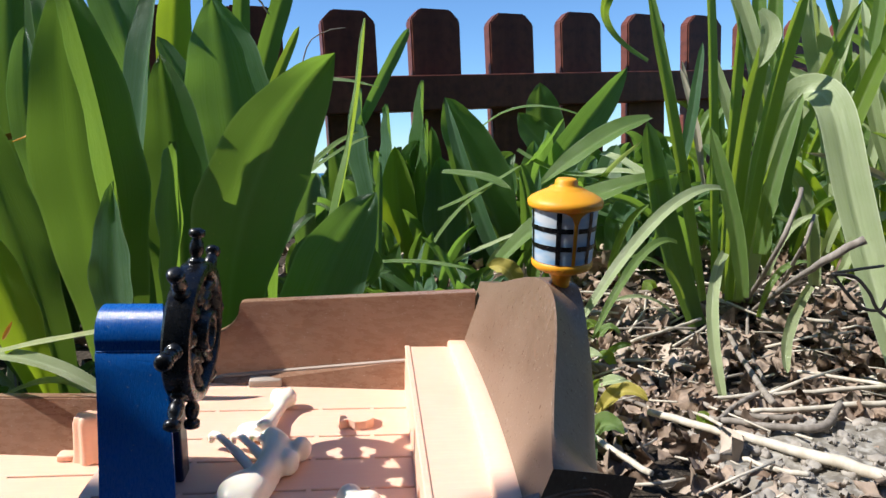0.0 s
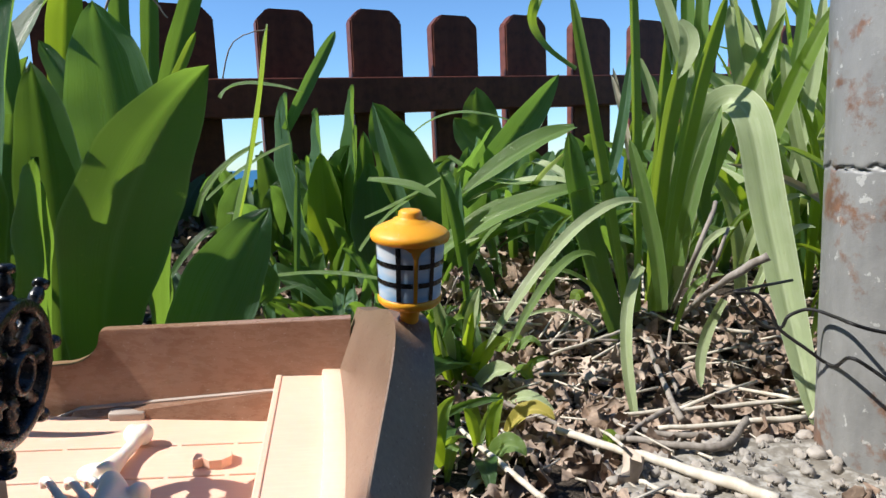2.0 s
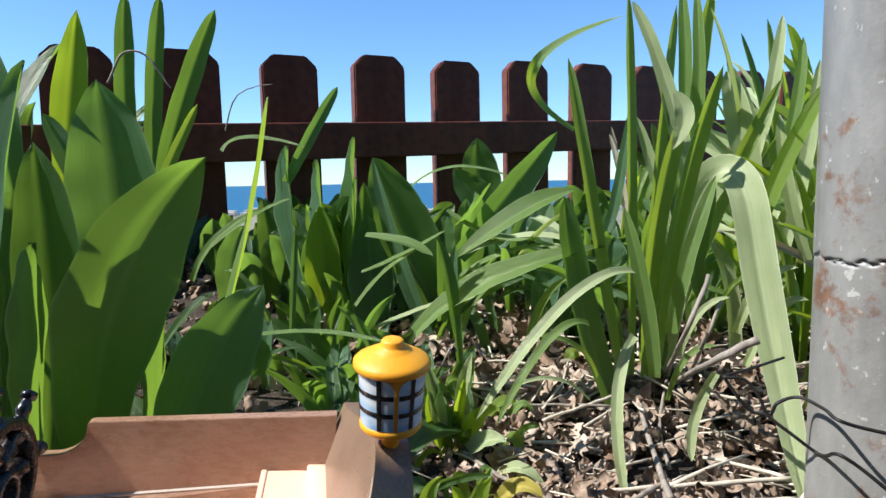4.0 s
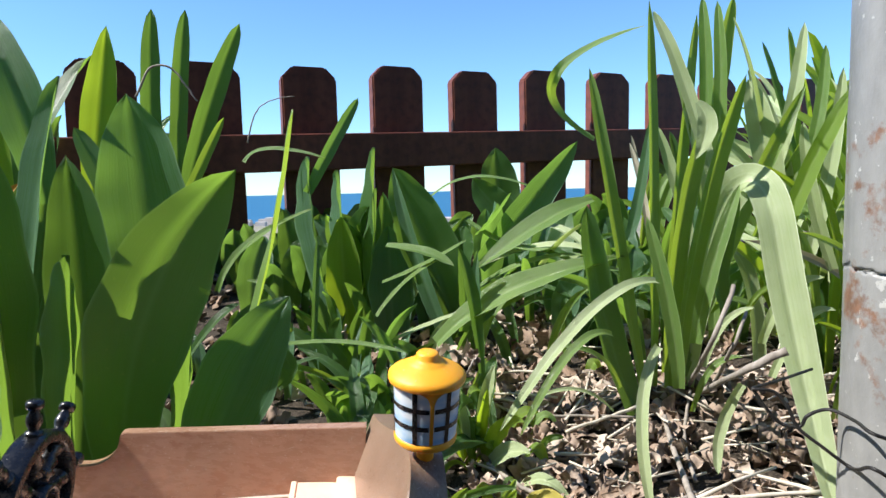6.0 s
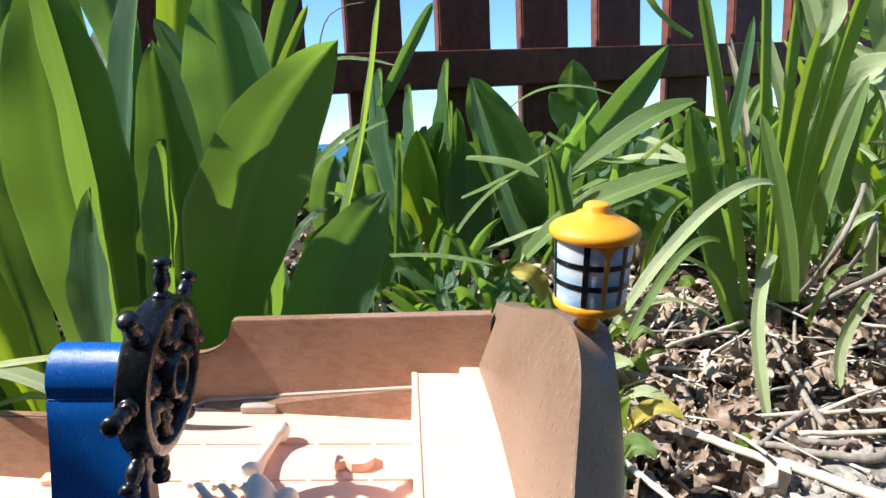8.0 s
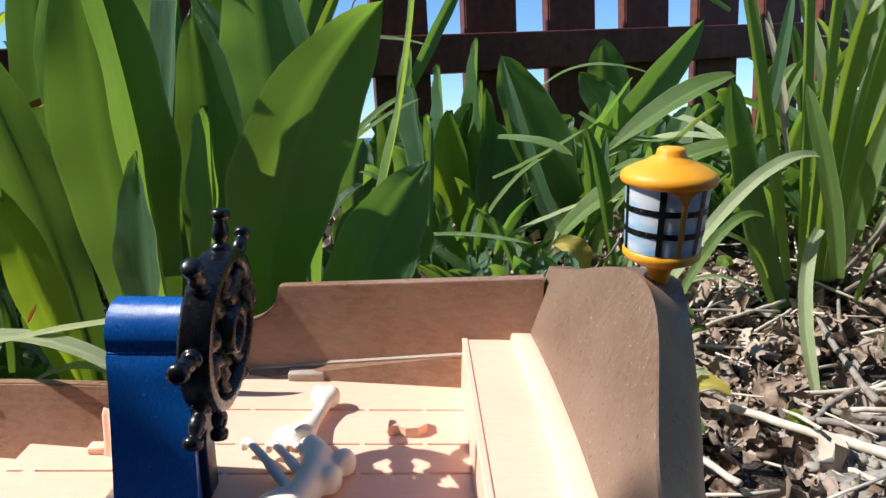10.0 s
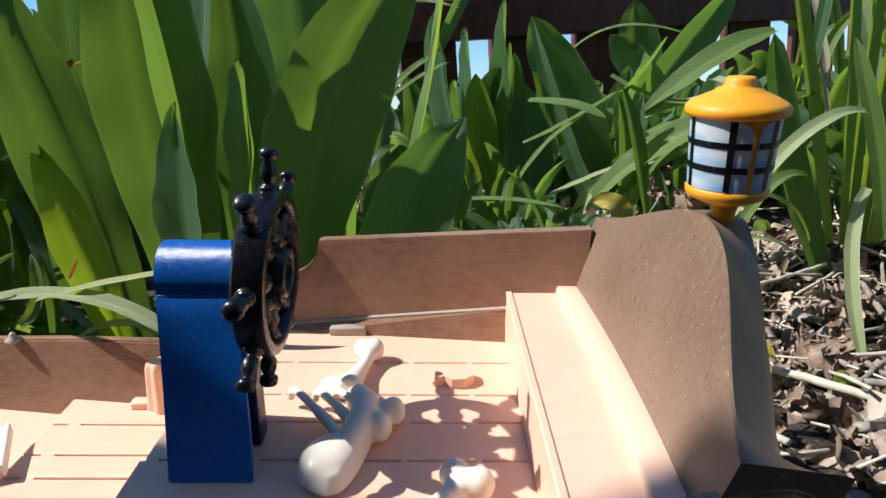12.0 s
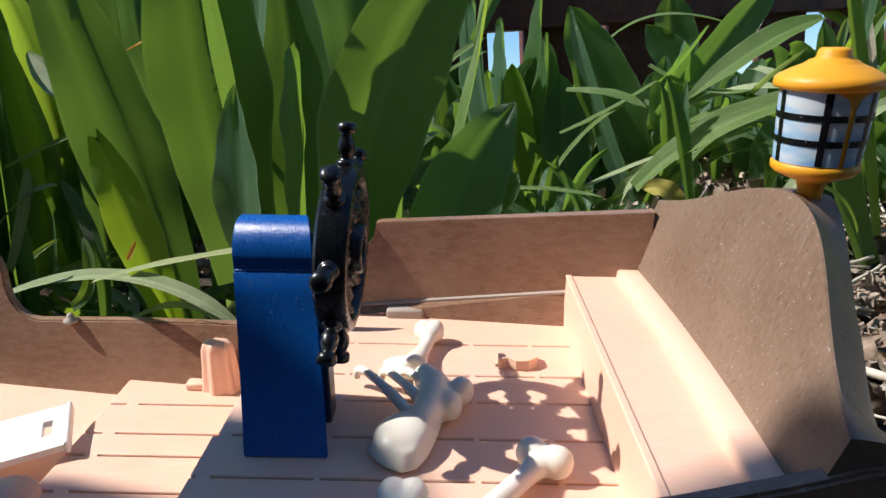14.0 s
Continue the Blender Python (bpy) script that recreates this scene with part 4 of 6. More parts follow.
leaf(p, M_TULIP_BLUE, (0.0817, 0.6200, 0.1047), (0.1285, 0.6200, 0.1574), (0.1768, 0.6200, 0.2193), 0.0319, (0.5, -1, 0.3), 0.35, "tulip", 0.2, 0.06, 32)
leaf(p, M_NARC, (0.1656, 0.5200, 0.1665), (0.1224, 0.5050, 0.1504), (0.0715, 0.4900, 0.1180), 0.0198, (0, -0.7, 1), 0.3, "oval", 0.0, 0.06, 33)
leaf(p, M_TULIP, (0.1179, 0.7200, 0.1316), (0.1124, 0.7200, 0.1797), (0.1099, 0.7200, 0.2210), 0.0451, (0.2, -1, 0.1), 0.2, "oval", 0.0, 0.06, 34)
leaf(p, M_TULIP, (0.1382, 0.7000, 0.1316), (0.1064, 0.7000, 0.1589), (0.0835, 0.7000, 0.1886), 0.0363, (0.2, -1, 0.1), 0.2, "oval", 0.0, 0.06, 35)
leaf(p, M_TULIP, (0.1907, 0.4900, 0.0042), (0.1672, 0.4900, 0.0803), (0.1535, 0.4900, 0.1620), 0.0211, (0.3, -1, 0.1), 0.3, "strap", 0.2, 0.06, 36)
leaf(p, M_NARC, (0.0412, 0.4900, 0.0630), (0.0979, 0.4850, 0.1034), (0.1861, 0.5000, 0.1238), 0.0209, (0.1, -0.6, 0.9), 0.3, "tulip", 0.0, 0.06, 37)
leaf(p, M_NARC, (0.0371, 0.6400, 0.1687), (0.0841, 0.6300, 0.1885), (0.1438, 0.6200, 0.1721), 0.0063, (0, -0.4, 1), 0.2, "strap", 0.0, 0.06, 38)
leaf(p, M_NARC, (0.0004, 0.5600, 0.1311), (0.0327, 0.5500, 0.1259), (0.0568, 0.5400, 0.1145), 0.0129, (0, -0.5, 1), 0.2, "tulip", 0.0, 0.06, 39)
p = plant("narcissus_plant", "tall clump of strap-shaped narcissus leaves, one drooping", "narcissus", (0.2228, 0.5245, 0.0647), "narcissus")
leaf(p, M_NARC, (0.1983, 0.5000, 0.0225), (0.1776, 0.5000, 0.1485), (0.1606, 0.5100, 0.2652), 0.0111, (0.4, -1, 0.1), 0.35, "strap", 0.3, 0.06, 40)
leaf(p, M_NARC, (0.2086, 0.5050, 0.0209), (0.2093, 0.5100, 0.1678), (0.2087, 0.5200, 0.3160), 0.0099, (0.5, -1, 0.1), 0.35, "strap", 0.2, 0.06, 41)
leaf(p, M_NARC, (0.2189, 0.5000, 0.0220), (0.2221, 0.4900, 0.1351), (0.2383, 0.4800, 0.2254), 0.0146, (0.3, -1, 0.1), 0.35, "strap", 0.2, 0.06, 42)
leaf(p, M_NARC, (0.2251, 0.5000, 0.0219), (0.2385, 0.4900, 0.1464), (0.2647, 0.4800, 0.2533), 0.0139, (0.3, -1, 0.1), 0.35, "strap", 0.2, 0.06, 43)
leaf(p, M_NARC, (0.2360, 0.5200, 0.0250), (0.2830, 0.5400, 0.1316), (0.3534, 0.5600, 0.2561), 0.0155, (0.3, -1, 0.1), 0.35, "strap", 0.2, 0.06, 44)
leaf(p, M_NARC, (0.2298, 0.5400, 0.0107), (0.2477, 0.5600, 0.1684), (0.2701, 0.5800, 0.3210), 0.0124, (0.5, -1, 0.1), 0.3, "strap", 0.2, 0.06, 45)
leaf(p, M_NARC, (0.2320, 0.5200, 0.0162), (0.2529, 0.5200, 0.0948), (0.2737, 0.5000, 0.1762), 0.0158, (0.4, -1, 0.1), 0.4, "strap", 0.2, 0.06, 46)
leaf(p, M_PALE, (0.2440, 0.5250, 0.0300), (0.2740, 0.4900, 0.1780), (0.2713, 0.3700, -0.0259), 0.0268, (-0.15, -1, 0.35), 0.15, "strap", 0.0, 0.06, 47,
     path=[(0.2380, 0.5250, 0.0150), (0.2480, 0.5200, 0.0850), (0.2570, 0.5120, 0.1440), (0.2660, 0.5010, 0.1720), (0.2755, 0.4880, 0.1780), (0.2800, 0.4720, 0.1600), (0.2795, 0.4480, 0.1050), (0.2765, 0.4120, 0.0360), (0.2713, 0.3700, -0.0259)])
leaf(p, M_DRYBLADE, (0.2375, 0.6000, 0.1263), (0.2346, 0.6100, 0.1684), (0.2251, 0.6200, 0.2164), 0.0060, (0, -1, 0.2), 0.3, "strap", 0.0, 0.06, 48)
leaf(p, M_NARC, (0.1792, 0.5700, 0.2160), (0.1420, 0.5600, 0.2640), (0.2050, 0.5200, 0.2980), 0.0092, (0.4, -1, 0.5), 0.3, "strap", 0.9, 0.06, 49)
p = plant("narcissus_plant", "low arching strap leaves over the leaf litter", "narcissus", (0.1806, 0.4467, 0.0855), "narcissus")
leaf(p, M_PALE, (0.1893, 0.4400, 0.0692), (0.1687, 0.4100, 0.0341), (0.1682, 0.3850, -0.0235), 0.0075, (-0.2, -1, 0.2), 0.3, "strap", 0.0, 0.06, 50)
leaf(p, M_PALE, (0.1913, 0.4500, 0.1118), (0.1385, 0.4200, 0.0973), (0.0783, 0.4000, 0.0289), 0.0076, (0, -0.7, 0.8), 0.3, "strap", 0.0, 0.06, 51)
leaf(p, M_NARC, (0.1612, 0.4500, 0.0755), (0.1298, 0.4300, 0.0710), (0.0920, 0.4100, 0.0216), 0.0060, (0, -0.7, 0.8), 0.3, "strap", 0.0, 0.06, 52)
p = plant("tulip_plant", "crowded tulip leaves with withered orange tips", "tulip", (-0.2231, 0.3676, 0.0903), "tulips")
leaf(p, M_TULIP_BLUE, (-0.1220, 0.3800, 0.1186), (-0.1331, 0.3800, 0.1689), (-0.1541, 0.3800, 0.2151), 0.0137, (0.4, -1, 0.2), 0.3, "strap", 0.0, 0.06, 53)
leaf(p, M_LIME, (-0.1913, 0.3700, 0.1250), (-0.1919, 0.3700, 0.1917), (-0.1936, 0.3700, 0.2416), 0.0193, (0.2, -1, 0.1), 0.3, "tulip", 0.0, 0.06, 54)
leaf(p, M_TULIP_BLUE, (-0.2144, 0.3600, 0.1268), (-0.2184, 0.3600, 0.1744), (-0.2207, 0.3700, 0.2221), 0.0177, (0.2, -1, 0.1), 0.4, "tulip", 0.0, 0.06, 55)
leaf(p, M_TULIP, (-0.1714, 0.4200, 0.0161), (-0.1553, 0.4200, 0.1183), (-0.1244, 0.4200, 0.1933), 0.0317, (0.2, -1, 0.1), 0.3, "tulip", 0.0, 0.06, 56)
leaf(p, M_TULIP, (-0.1822, 0.3800, 0.0312), (-0.1708, 0.3800, 0.0975), (-0.1633, 0.3800, 0.1514), 0.0224, (0.2, -1, 0.1), 0.3, "tulip", 0.0, 0.06, 57)
leaf(p, M_ORANGE, (-0.1804, 0.3600, 0.1789), (-0.1742, 0.3550, 0.1807), (-0.1668, 0.3500, 0.1846), 0.0040, (0.2, -1, 0.3), 0.5, "oval", 0.0, 0.06, 58)
leaf(p, M_ORANGE, (-0.2457, 0.3700, 0.1606), (-0.2375, 0.3700, 0.1627), (-0.2278, 0.3700, 0.1648), 0.0040, (0.2, -1, 0.3), 0.5, "oval", 0.0, 0.06, 59)
leaf(p, M_TULIP, (-0.3369, 0.4000, 0.0609), (-0.3337, 0.4000, 0.1436), (-0.3379, 0.4000, 0.2198), 0.0237, (0.2, -1, 0.2), 0.3, "tulip", 0.0, 0.06, 60)
leaf(p, M_LIME, (-0.3005, 0.3700, 0.0949), (-0.3020, 0.3700, 0.1354), (-0.3054, 0.3700, 0.1799), 0.0136, (0.2, -1, 0.2), 0.3, "strap", 0.0, 0.06, 61)
leaf(p, M_PALE, (-0.2570, 0.3600, 0.1357), (-0.2723, 0.3600, 0.1481), (-0.2835, 0.3600, 0.1645), 0.0118, (0.2, -0.7, 0.6), 0.3, "oval", 0.0, 0.06, 62)
leaf(p, M_NARC, (-0.2921, 0.3400, 0.1069), (-0.2678, 0.3400, 0.1156), (-0.2395, 0.3400, 0.1251), 0.0057, (0.1, -0.5, 0.9), 0.2, "strap", 0.0, 0.06, 63)
leaf(p, M_PALE, (-0.3012, 0.3400, 0.0536), (-0.2855, 0.3400, 0.0863), (-0.2837, 0.3450, 0.1060), 0.0058, (0.3, -1, 0.2), 0.2, "strap", 0.0, 0.06, 64)
leaf(p, M_PALE, (-0.3022, 0.3400, 0.0780), (-0.2807, 0.3400, 0.0934), (-0.2680, 0.3450, 0.0965), 0.0046, (0.1, -0.5, 0.9), 0.2, "strap", 0.0, 0.06, 65)
leaf(p, M_NARC, (-0.2442, 0.3100, 0.0419), (-0.2329, 0.3100, 0.0541), (-0.2355, 0.3150, 0.0748), 0.0058, (0.3, -1, 0.2), 0.2, "strap", 0.0, 0.06, 66)
leaf(p, M_TULIP, (-0.2351, 0.3200, 0.0341), (-0.2340, 0.3200, 0.0710), (-0.2537, 0.3300, 0.1005), 0.0070, (0.3, -1, 0.2), 0.2, "strap", 0.0, 0.06, 67)
leaf(p, M_TULIP_BLUE, (-0.2137, 0.3700, 0.1446), (-0.2189, 0.3700, 0.1705), (-0.2235, 0.3700, 0.1983), 0.0146, (0.2, -1, 0.1), 0.4, "tulip", 0.0, 0.06, 68)
leaf(p, M_TULIP, (-0.2156, 0.4000, 0.0172), (-0.1970, 0.4000, 0.1116), (-0.1872, 0.4100, 0.1948), 0.0270, (0.3, -1, 0.1), 0.3, "tulip", 0.0, 0.06, 137)
leaf(p, M_TULIP_BLUE, (-0.2252, 0.3400, 0.0470), (-0.2140, 0.3400, 0.0885), (-0.1972, 0.3450, 0.1221), 0.0172, (0.2, -1, 0.2), 0.3, "tulip", 0.0, 0.06, 138)
leaf(p, M_TULIP, (-0.1369, 0.4400, 0.0779), (-0.1260, 0.4400, 0.1226), (-0.1078, 0.4500, 0.1586), 0.0221, (0.3, -1, 0.1), 0.3, "tulip", 0.0, 0.06, 139)
leaf(p, M_NARC, (-0.0948, 0.4200, 0.1165), (-0.0791, 0.4200, 0.1422), (-0.0502, 0.4200, 0.1601), 0.0049, (0.1, -0.7, 0.7), 0.3, "strap", 0.0, 0.06, 140)
leaf(p, M_PALE, (-0.2225, 0.3300, 0.1297), (-0.2417, 0.3300, 0.1439), (-0.2621, 0.3350, 0.1618), 0.0122, (-0.3, -0.8, 0.5), 0.3, "oval", 0.0, 0.06, 161)
p = plant("tulip_plant", "small tulip leaves and grass blades in shade", "tulip", (0.0130, 0.5512, 0.0814), "tulips")
leaf(p, M_TULIP_BLUE, (-0.0589, 0.6000, 0.0748), (-0.0698, 0.6000, 0.1519), (-0.0703, 0.6000, 0.2092), 0.0430, (-1, -0.6, 0.2), 0.3, "tulip", 0.0, 0.06, 69)
leaf(p, M_NARC, (-0.1303, 0.5500, 0.1203), (-0.0941, 0.5500, 0.1473), (-0.0582, 0.5500, 0.1635), 0.0046, (0, -0.6, 0.8), 0.2, "strap", 0.0, 0.06, 70)
leaf(p, M_TULIP_BLUE, (-0.0518, 0.5000, 0.0659), (-0.0488, 0.5000, 0.1045), (-0.0459, 0.5000, 0.1424), 0.0051, (0.3, -1, 0.1), 0.2, "strap", 0.0, 0.06, 71)
leaf(p, M_TULIP_BLUE, (0.0602, 0.5850, 0.0233), (0.0302, 0.5850, 0.1005), (0.0059, 0.5900, 0.1972), 0.0169, (-0.6, -1, 0.2), 0.3, "tulip", 0.0, 0.06, 72)
leaf(p, M_NARC, (-0.0883, 0.5000, 0.0606), (-0.0333, 0.4900, 0.0660), (0.0202, 0.4800, 0.0587), 0.0054, (0, -0.4, 1), 0.2, "strap", 0.0, 0.06, 73)
leaf(p, M_PALE, (0.0066, 0.5200, 0.0590), (0.0336, 0.5150, 0.0716), (0.0607, 0.5100, 0.0822), 0.0053, (0, -0.5, 1), 0.2, "strap", 0.0, 0.06, 74)
leaf(p, M_TULIP, (-0.0446, 0.3600, 0.0729), (-0.0380, 0.3600, 0.0851), (-0.0507, 0.3650, 0.0965), 0.0090, (0.1, -1, 0.2), 0.3, "tulip", 0.0, 0.06, 75)
leaf(p, M_TULIP, (0.0731, 0.4700, 0.0452), (0.0674, 0.4800, 0.1006), (0.0583, 0.4800, 0.1353), 0.0105, (0.4, -1, 0.2), 0.4, "tulip", 0.0, 0.06, 76)
leaf(p, M_TULIP_BLUE, (0.0737, 0.4750, 0.0521), (0.0710, 0.4850, 0.0956), (0.0723, 0.4850, 0.1326), 0.0082, (-0.4, -1, 0.2), 0.4, "tulip", 0.0, 0.06, 77)
leaf(p, M_NARC, (-0.0046, 0.5700, 0.0983), (0.0297, 0.5650, 0.1127), (0.0680, 0.5600, 0.1337), 0.0067, (0, -0.4, 1), 0.2, "strap", 0.0, 0.06, 78)
leaf(p, M_NARC, (-0.0087, 0.5500, 0.0727), (0.0155, 0.5500, 0.1005), (0.0439, 0.5500, 0.1187), 0.0056, (0, -0.4, 1), 0.2, "strap", 0.0, 0.06, 79)
leaf(p, M_PALE, (0.0130, 0.6000, 0.0731), (0.0212, 0.6000, 0.0937), (0.0268, 0.6000, 0.1141), 0.0174, (0, -1, 0.5), 0.3, "tulip", 0.0, 0.06, 80)
leaf(p, M_TULIP, (-0.0475, 0.6600, 0.0294), (-0.0164, 0.6600, 0.1092), (-0.0086, 0.6600, 0.1761), 0.0259, (0.2, -1, 0.1), 0.3, "tulip", 0.0, 0.06, 81)
leaf(p, M_TULIP, (-0.0932, 0.6600, 0.0305), (-0.1008, 0.6600, 0.1111), (-0.1095, 0.6600, 0.1617), 0.0259, (0.2, -1, 0.1), 0.3, "tulip", 0.0, 0.06, 82)
leaf(p, M_TULIP, (-0.0108, 0.6200, 0.0157), (0.0069, 0.6200, 0.0698), (0.0160, 0.6200, 0.1124), 0.0319, (0.2, -1, 0.1), 0.3, "tulip", 0.0, 0.06, 83)
leaf(p, M_NARC, (0.0816, 0.6200, 0.0842), (0.1262, 0.6000, 0.1093), (0.1723, 0.5800, 0.1167), 0.0082, (0, -0.5, 0.9), 0.3, "strap", 0.0, 0.06, 84)
leaf(p, M_PALE, (0.0871, 0.6200, 0.1054), (0.1467, 0.6000, 0.1241), (0.1969, 0.5800, 0.1122), 0.0102, (0, -0.5, 0.9), 0.3, "tulip", 0.0, 0.06, 85)
leaf(p, M_TULIP, (0.0979, 0.6200, 0.1237), (0.1416, 0.6000, 0.1192), (0.1872, 0.5800, 0.0965), 0.0071, (0, -0.5, 0.9), 0.3, "strap", 0.0, 0.06, 86)
leaf(p, M_NARC, (0.1293, 0.6200, 0.0831), (0.1671, 0.6000, 0.1006), (0.2069, 0.5800, 0.1021), 0.0092, (0, -0.5, 0.9), 0.3, "strap", 0.0, 0.06, 87)
leaf(p, M_TULIP, (0.0976, 0.6200, 0.0919), (0.1364, 0.6000, 0.0884), (0.1725, 0.5800, 0.0729), 0.0061, (0, -0.5, 0.9), 0.3, "tulip", 0.0, 0.06, 88)
leaf(p, M_PALE, (0.1506, 0.6200, 0.1409), (0.1721, 0.6000, 0.1287), (0.1871, 0.5800, 0.1075), 0.0112, (0, -0.5, 0.9), 0.3, "strap", 0.0, 0.06, 89)
leaf(p, M_NARC, (0.0719, 0.6200, 0.1480), (0.1110, 0.6000, 0.1250), (0.1428, 0.5800, 0.1233), 0.0071, (0, -0.5, 0.9), 0.3, "strap", 0.0, 0.06, 90)
leaf(p, M_TULIP, (0.1132, 0.6200, 0.0565), (0.1467, 0.6000, 0.0752), (0.1875, 0.5800, 0.0624), 0.0062, (0, -0.5, 0.9), 0.3, "tulip", 0.0, 0.06, 91)
leaf(p, M_TULIP_BLUE, (0.0822, 0.6200, 0.1346), (0.0961, 0.6000, 0.1507), (0.1087, 0.5800, 0.1728), 0.0132, (0, -0.5, 0.9), 0.3, "strap", 0.0, 0.06, 92)
leaf(p, M_NARC, (0.1932, 0.6200, 0.0655), (0.1569, 0.6000, 0.0957), (0.1230, 0.5800, 0.1040), 0.0061, (0, -0.5, 0.9), 0.3, "strap", 0.0, 0.06, 93)
leaf(p, M_NARC, (-0.0848, 0.4200, 0.0478), (-0.0690, 0.4200, 0.0729), (-0.0540, 0.4200, 0.0869), 0.0043, (0.2, -0.6, 0.8), 0.3, "strap", 0.0, 0.06, 127)
leaf(p, M_TULIP, (-0.0767, 0.4500, 0.0430), (-0.0605, 0.4500, 0.0583), (-0.0371, 0.4500, 0.0655), 0.0038, (0.2, -0.6, 0.8), 0.3, "strap", 0.0, 0.06, 128)
leaf(p, M_TULIP, (-0.1088, 0.4000, 0.0784), (-0.0903, 0.4000, 0.1018), (-0.0786, 0.4100, 0.1102), 0.0053, (0.2, -0.6, 0.8), 0.3, "strap", 0.0, 0.06, 129)
leaf(p, M_NARC, (-0.0681, 0.5000, 0.0726), (-0.0835, 0.5000, 0.1030), (-0.1000, 0.5000, 0.1120), 0.0042, (0.2, -0.6, 0.8), 0.3, "strap", 0.0, 0.06, 130)
leaf(p, M_NARC, (0.1254, 0.5000, 0.0416), (0.1377, 0.5000, 0.0796), (0.1580, 0.5000, 0.0999), 0.0058, (0.2, -0.6, 0.8), 0.3, "strap", 0.0, 0.06, 131)
leaf(p, M_NARC, (0.1728, 0.4700, 0.0314), (0.1537, 0.4600, 0.0583), (0.1208, 0.4500, 0.0690), 0.0054, (0.2, -0.6, 0.8), 0.3, "strap", 0.0, 0.06, 132)
leaf(p, M_NARC, (-0.1209, 0.5800, 0.2040), (-0.0983, 0.5800, 0.2150), (-0.0504, 0.5800, 0.2061), 0.0067, (0.1, -0.5, 0.9), 0.3, "strap", 0.0, 0.06, 141)
leaf(p, M_TULIP_BLUE, (-0.0719, 0.6000, 0.1766), (-0.0473, 0.6000, 0.2199), (-0.0233, 0.6000, 0.2597), 0.0109, (0.4, -1, 0.2), 0.3, "strap", 0.0, 0.06, 142)
leaf(p, M_NARC, (-0.1174, 0.4000, 0.1460), (-0.0980, 0.4000, 0.1842), (-0.0785, 0.4000, 0.2213), 0.0065, (0.3, -1, 0.2), 0.3, "strap", 0.0, 0.06, 143)
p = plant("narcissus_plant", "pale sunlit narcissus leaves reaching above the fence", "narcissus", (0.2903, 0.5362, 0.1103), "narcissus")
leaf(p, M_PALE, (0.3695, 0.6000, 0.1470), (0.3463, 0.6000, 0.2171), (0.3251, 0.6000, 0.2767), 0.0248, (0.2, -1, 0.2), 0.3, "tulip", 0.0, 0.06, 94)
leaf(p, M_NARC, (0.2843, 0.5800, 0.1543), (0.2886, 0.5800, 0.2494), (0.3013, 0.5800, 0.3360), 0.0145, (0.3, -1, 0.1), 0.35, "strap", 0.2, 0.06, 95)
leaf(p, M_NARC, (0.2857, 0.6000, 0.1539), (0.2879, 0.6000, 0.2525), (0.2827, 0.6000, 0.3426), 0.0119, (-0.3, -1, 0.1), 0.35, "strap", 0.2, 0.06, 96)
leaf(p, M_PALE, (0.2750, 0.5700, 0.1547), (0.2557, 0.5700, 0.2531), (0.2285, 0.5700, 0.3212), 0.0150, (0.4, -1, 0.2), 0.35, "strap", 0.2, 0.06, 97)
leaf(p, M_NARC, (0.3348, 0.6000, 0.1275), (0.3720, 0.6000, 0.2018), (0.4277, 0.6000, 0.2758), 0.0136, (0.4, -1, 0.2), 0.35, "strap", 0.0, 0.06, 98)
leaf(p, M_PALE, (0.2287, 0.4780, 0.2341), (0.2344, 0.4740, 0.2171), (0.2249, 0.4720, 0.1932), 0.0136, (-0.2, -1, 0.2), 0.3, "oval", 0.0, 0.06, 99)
leaf(p, M_TULIP, (0.3846, 0.6200, 0.1875), (0.3663, 0.6200, 0.2489), (0.3475, 0.6200, 0.3062), 0.0082, (0.3, -1, 0.1), 0.3, "strap", 0.0, 0.06, 100)
leaf(p, M_NARC, (0.4037, 0.6600, 0.1668), (0.4027, 0.6600, 0.2486), (0.3936, 0.6600, 0.3280), 0.0105, (0.3, -1, 0.1), 0.3, "strap", 0.0, 0.06, 101)
leaf(p, M_LIME, (0.3483, 0.6200, 0.1832), (0.3577, 0.6200, 0.2086), (0.3536, 0.6200, 0.2441), 0.0091, (0.3, -1, 0.1), 0.3, "strap", 0.0, 0.06, 102)
leaf(p, M_LIME, (0.3548, 0.5000, 0.0737), (0.3452, 0.5000, 0.1336), (0.3302, 0.5000, 0.1795), 0.0080, (0.3, -1, 0.1), 0.3, "strap", 0.0, 0.06, 103)
leaf(p, M_NARC, (0.3440, 0.5200, 0.0702), (0.3376, 0.5200, 0.1105), (0.3228, 0.5200, 0.1459), 0.0105, (0.3, -1, 0.1), 0.3, "strap", 0.0, 0.06, 104)
leaf(p, M_TULIP, (0.2484, 0.4700, 0.0900), (0.2459, 0.4750, 0.1174), (0.2604, 0.4800, 0.1725), 0.0140, (0.3, -1, 0.1), 0.35, "strap", 0.0, 0.06, 105)
leaf(p, M_PALE, (0.2366, 0.4200, 0.0482), (0.2232, 0.4200, 0.0189), (0.2176, 0.4100, -0.0066), 0.0072, (-0.1, -1, 0.2), 0.3, "strap", 0.0, 0.06, 106)
leaf(p, M_PALE, (0.2290, 0.4600, 0.0485), (0.2427, 0.4600, 0.0790), (0.2642, 0.4600, 0.0898), 0.0048, (0.2, -0.6, 0.8), 0.3, "strap", 0.0, 0.06, 133)
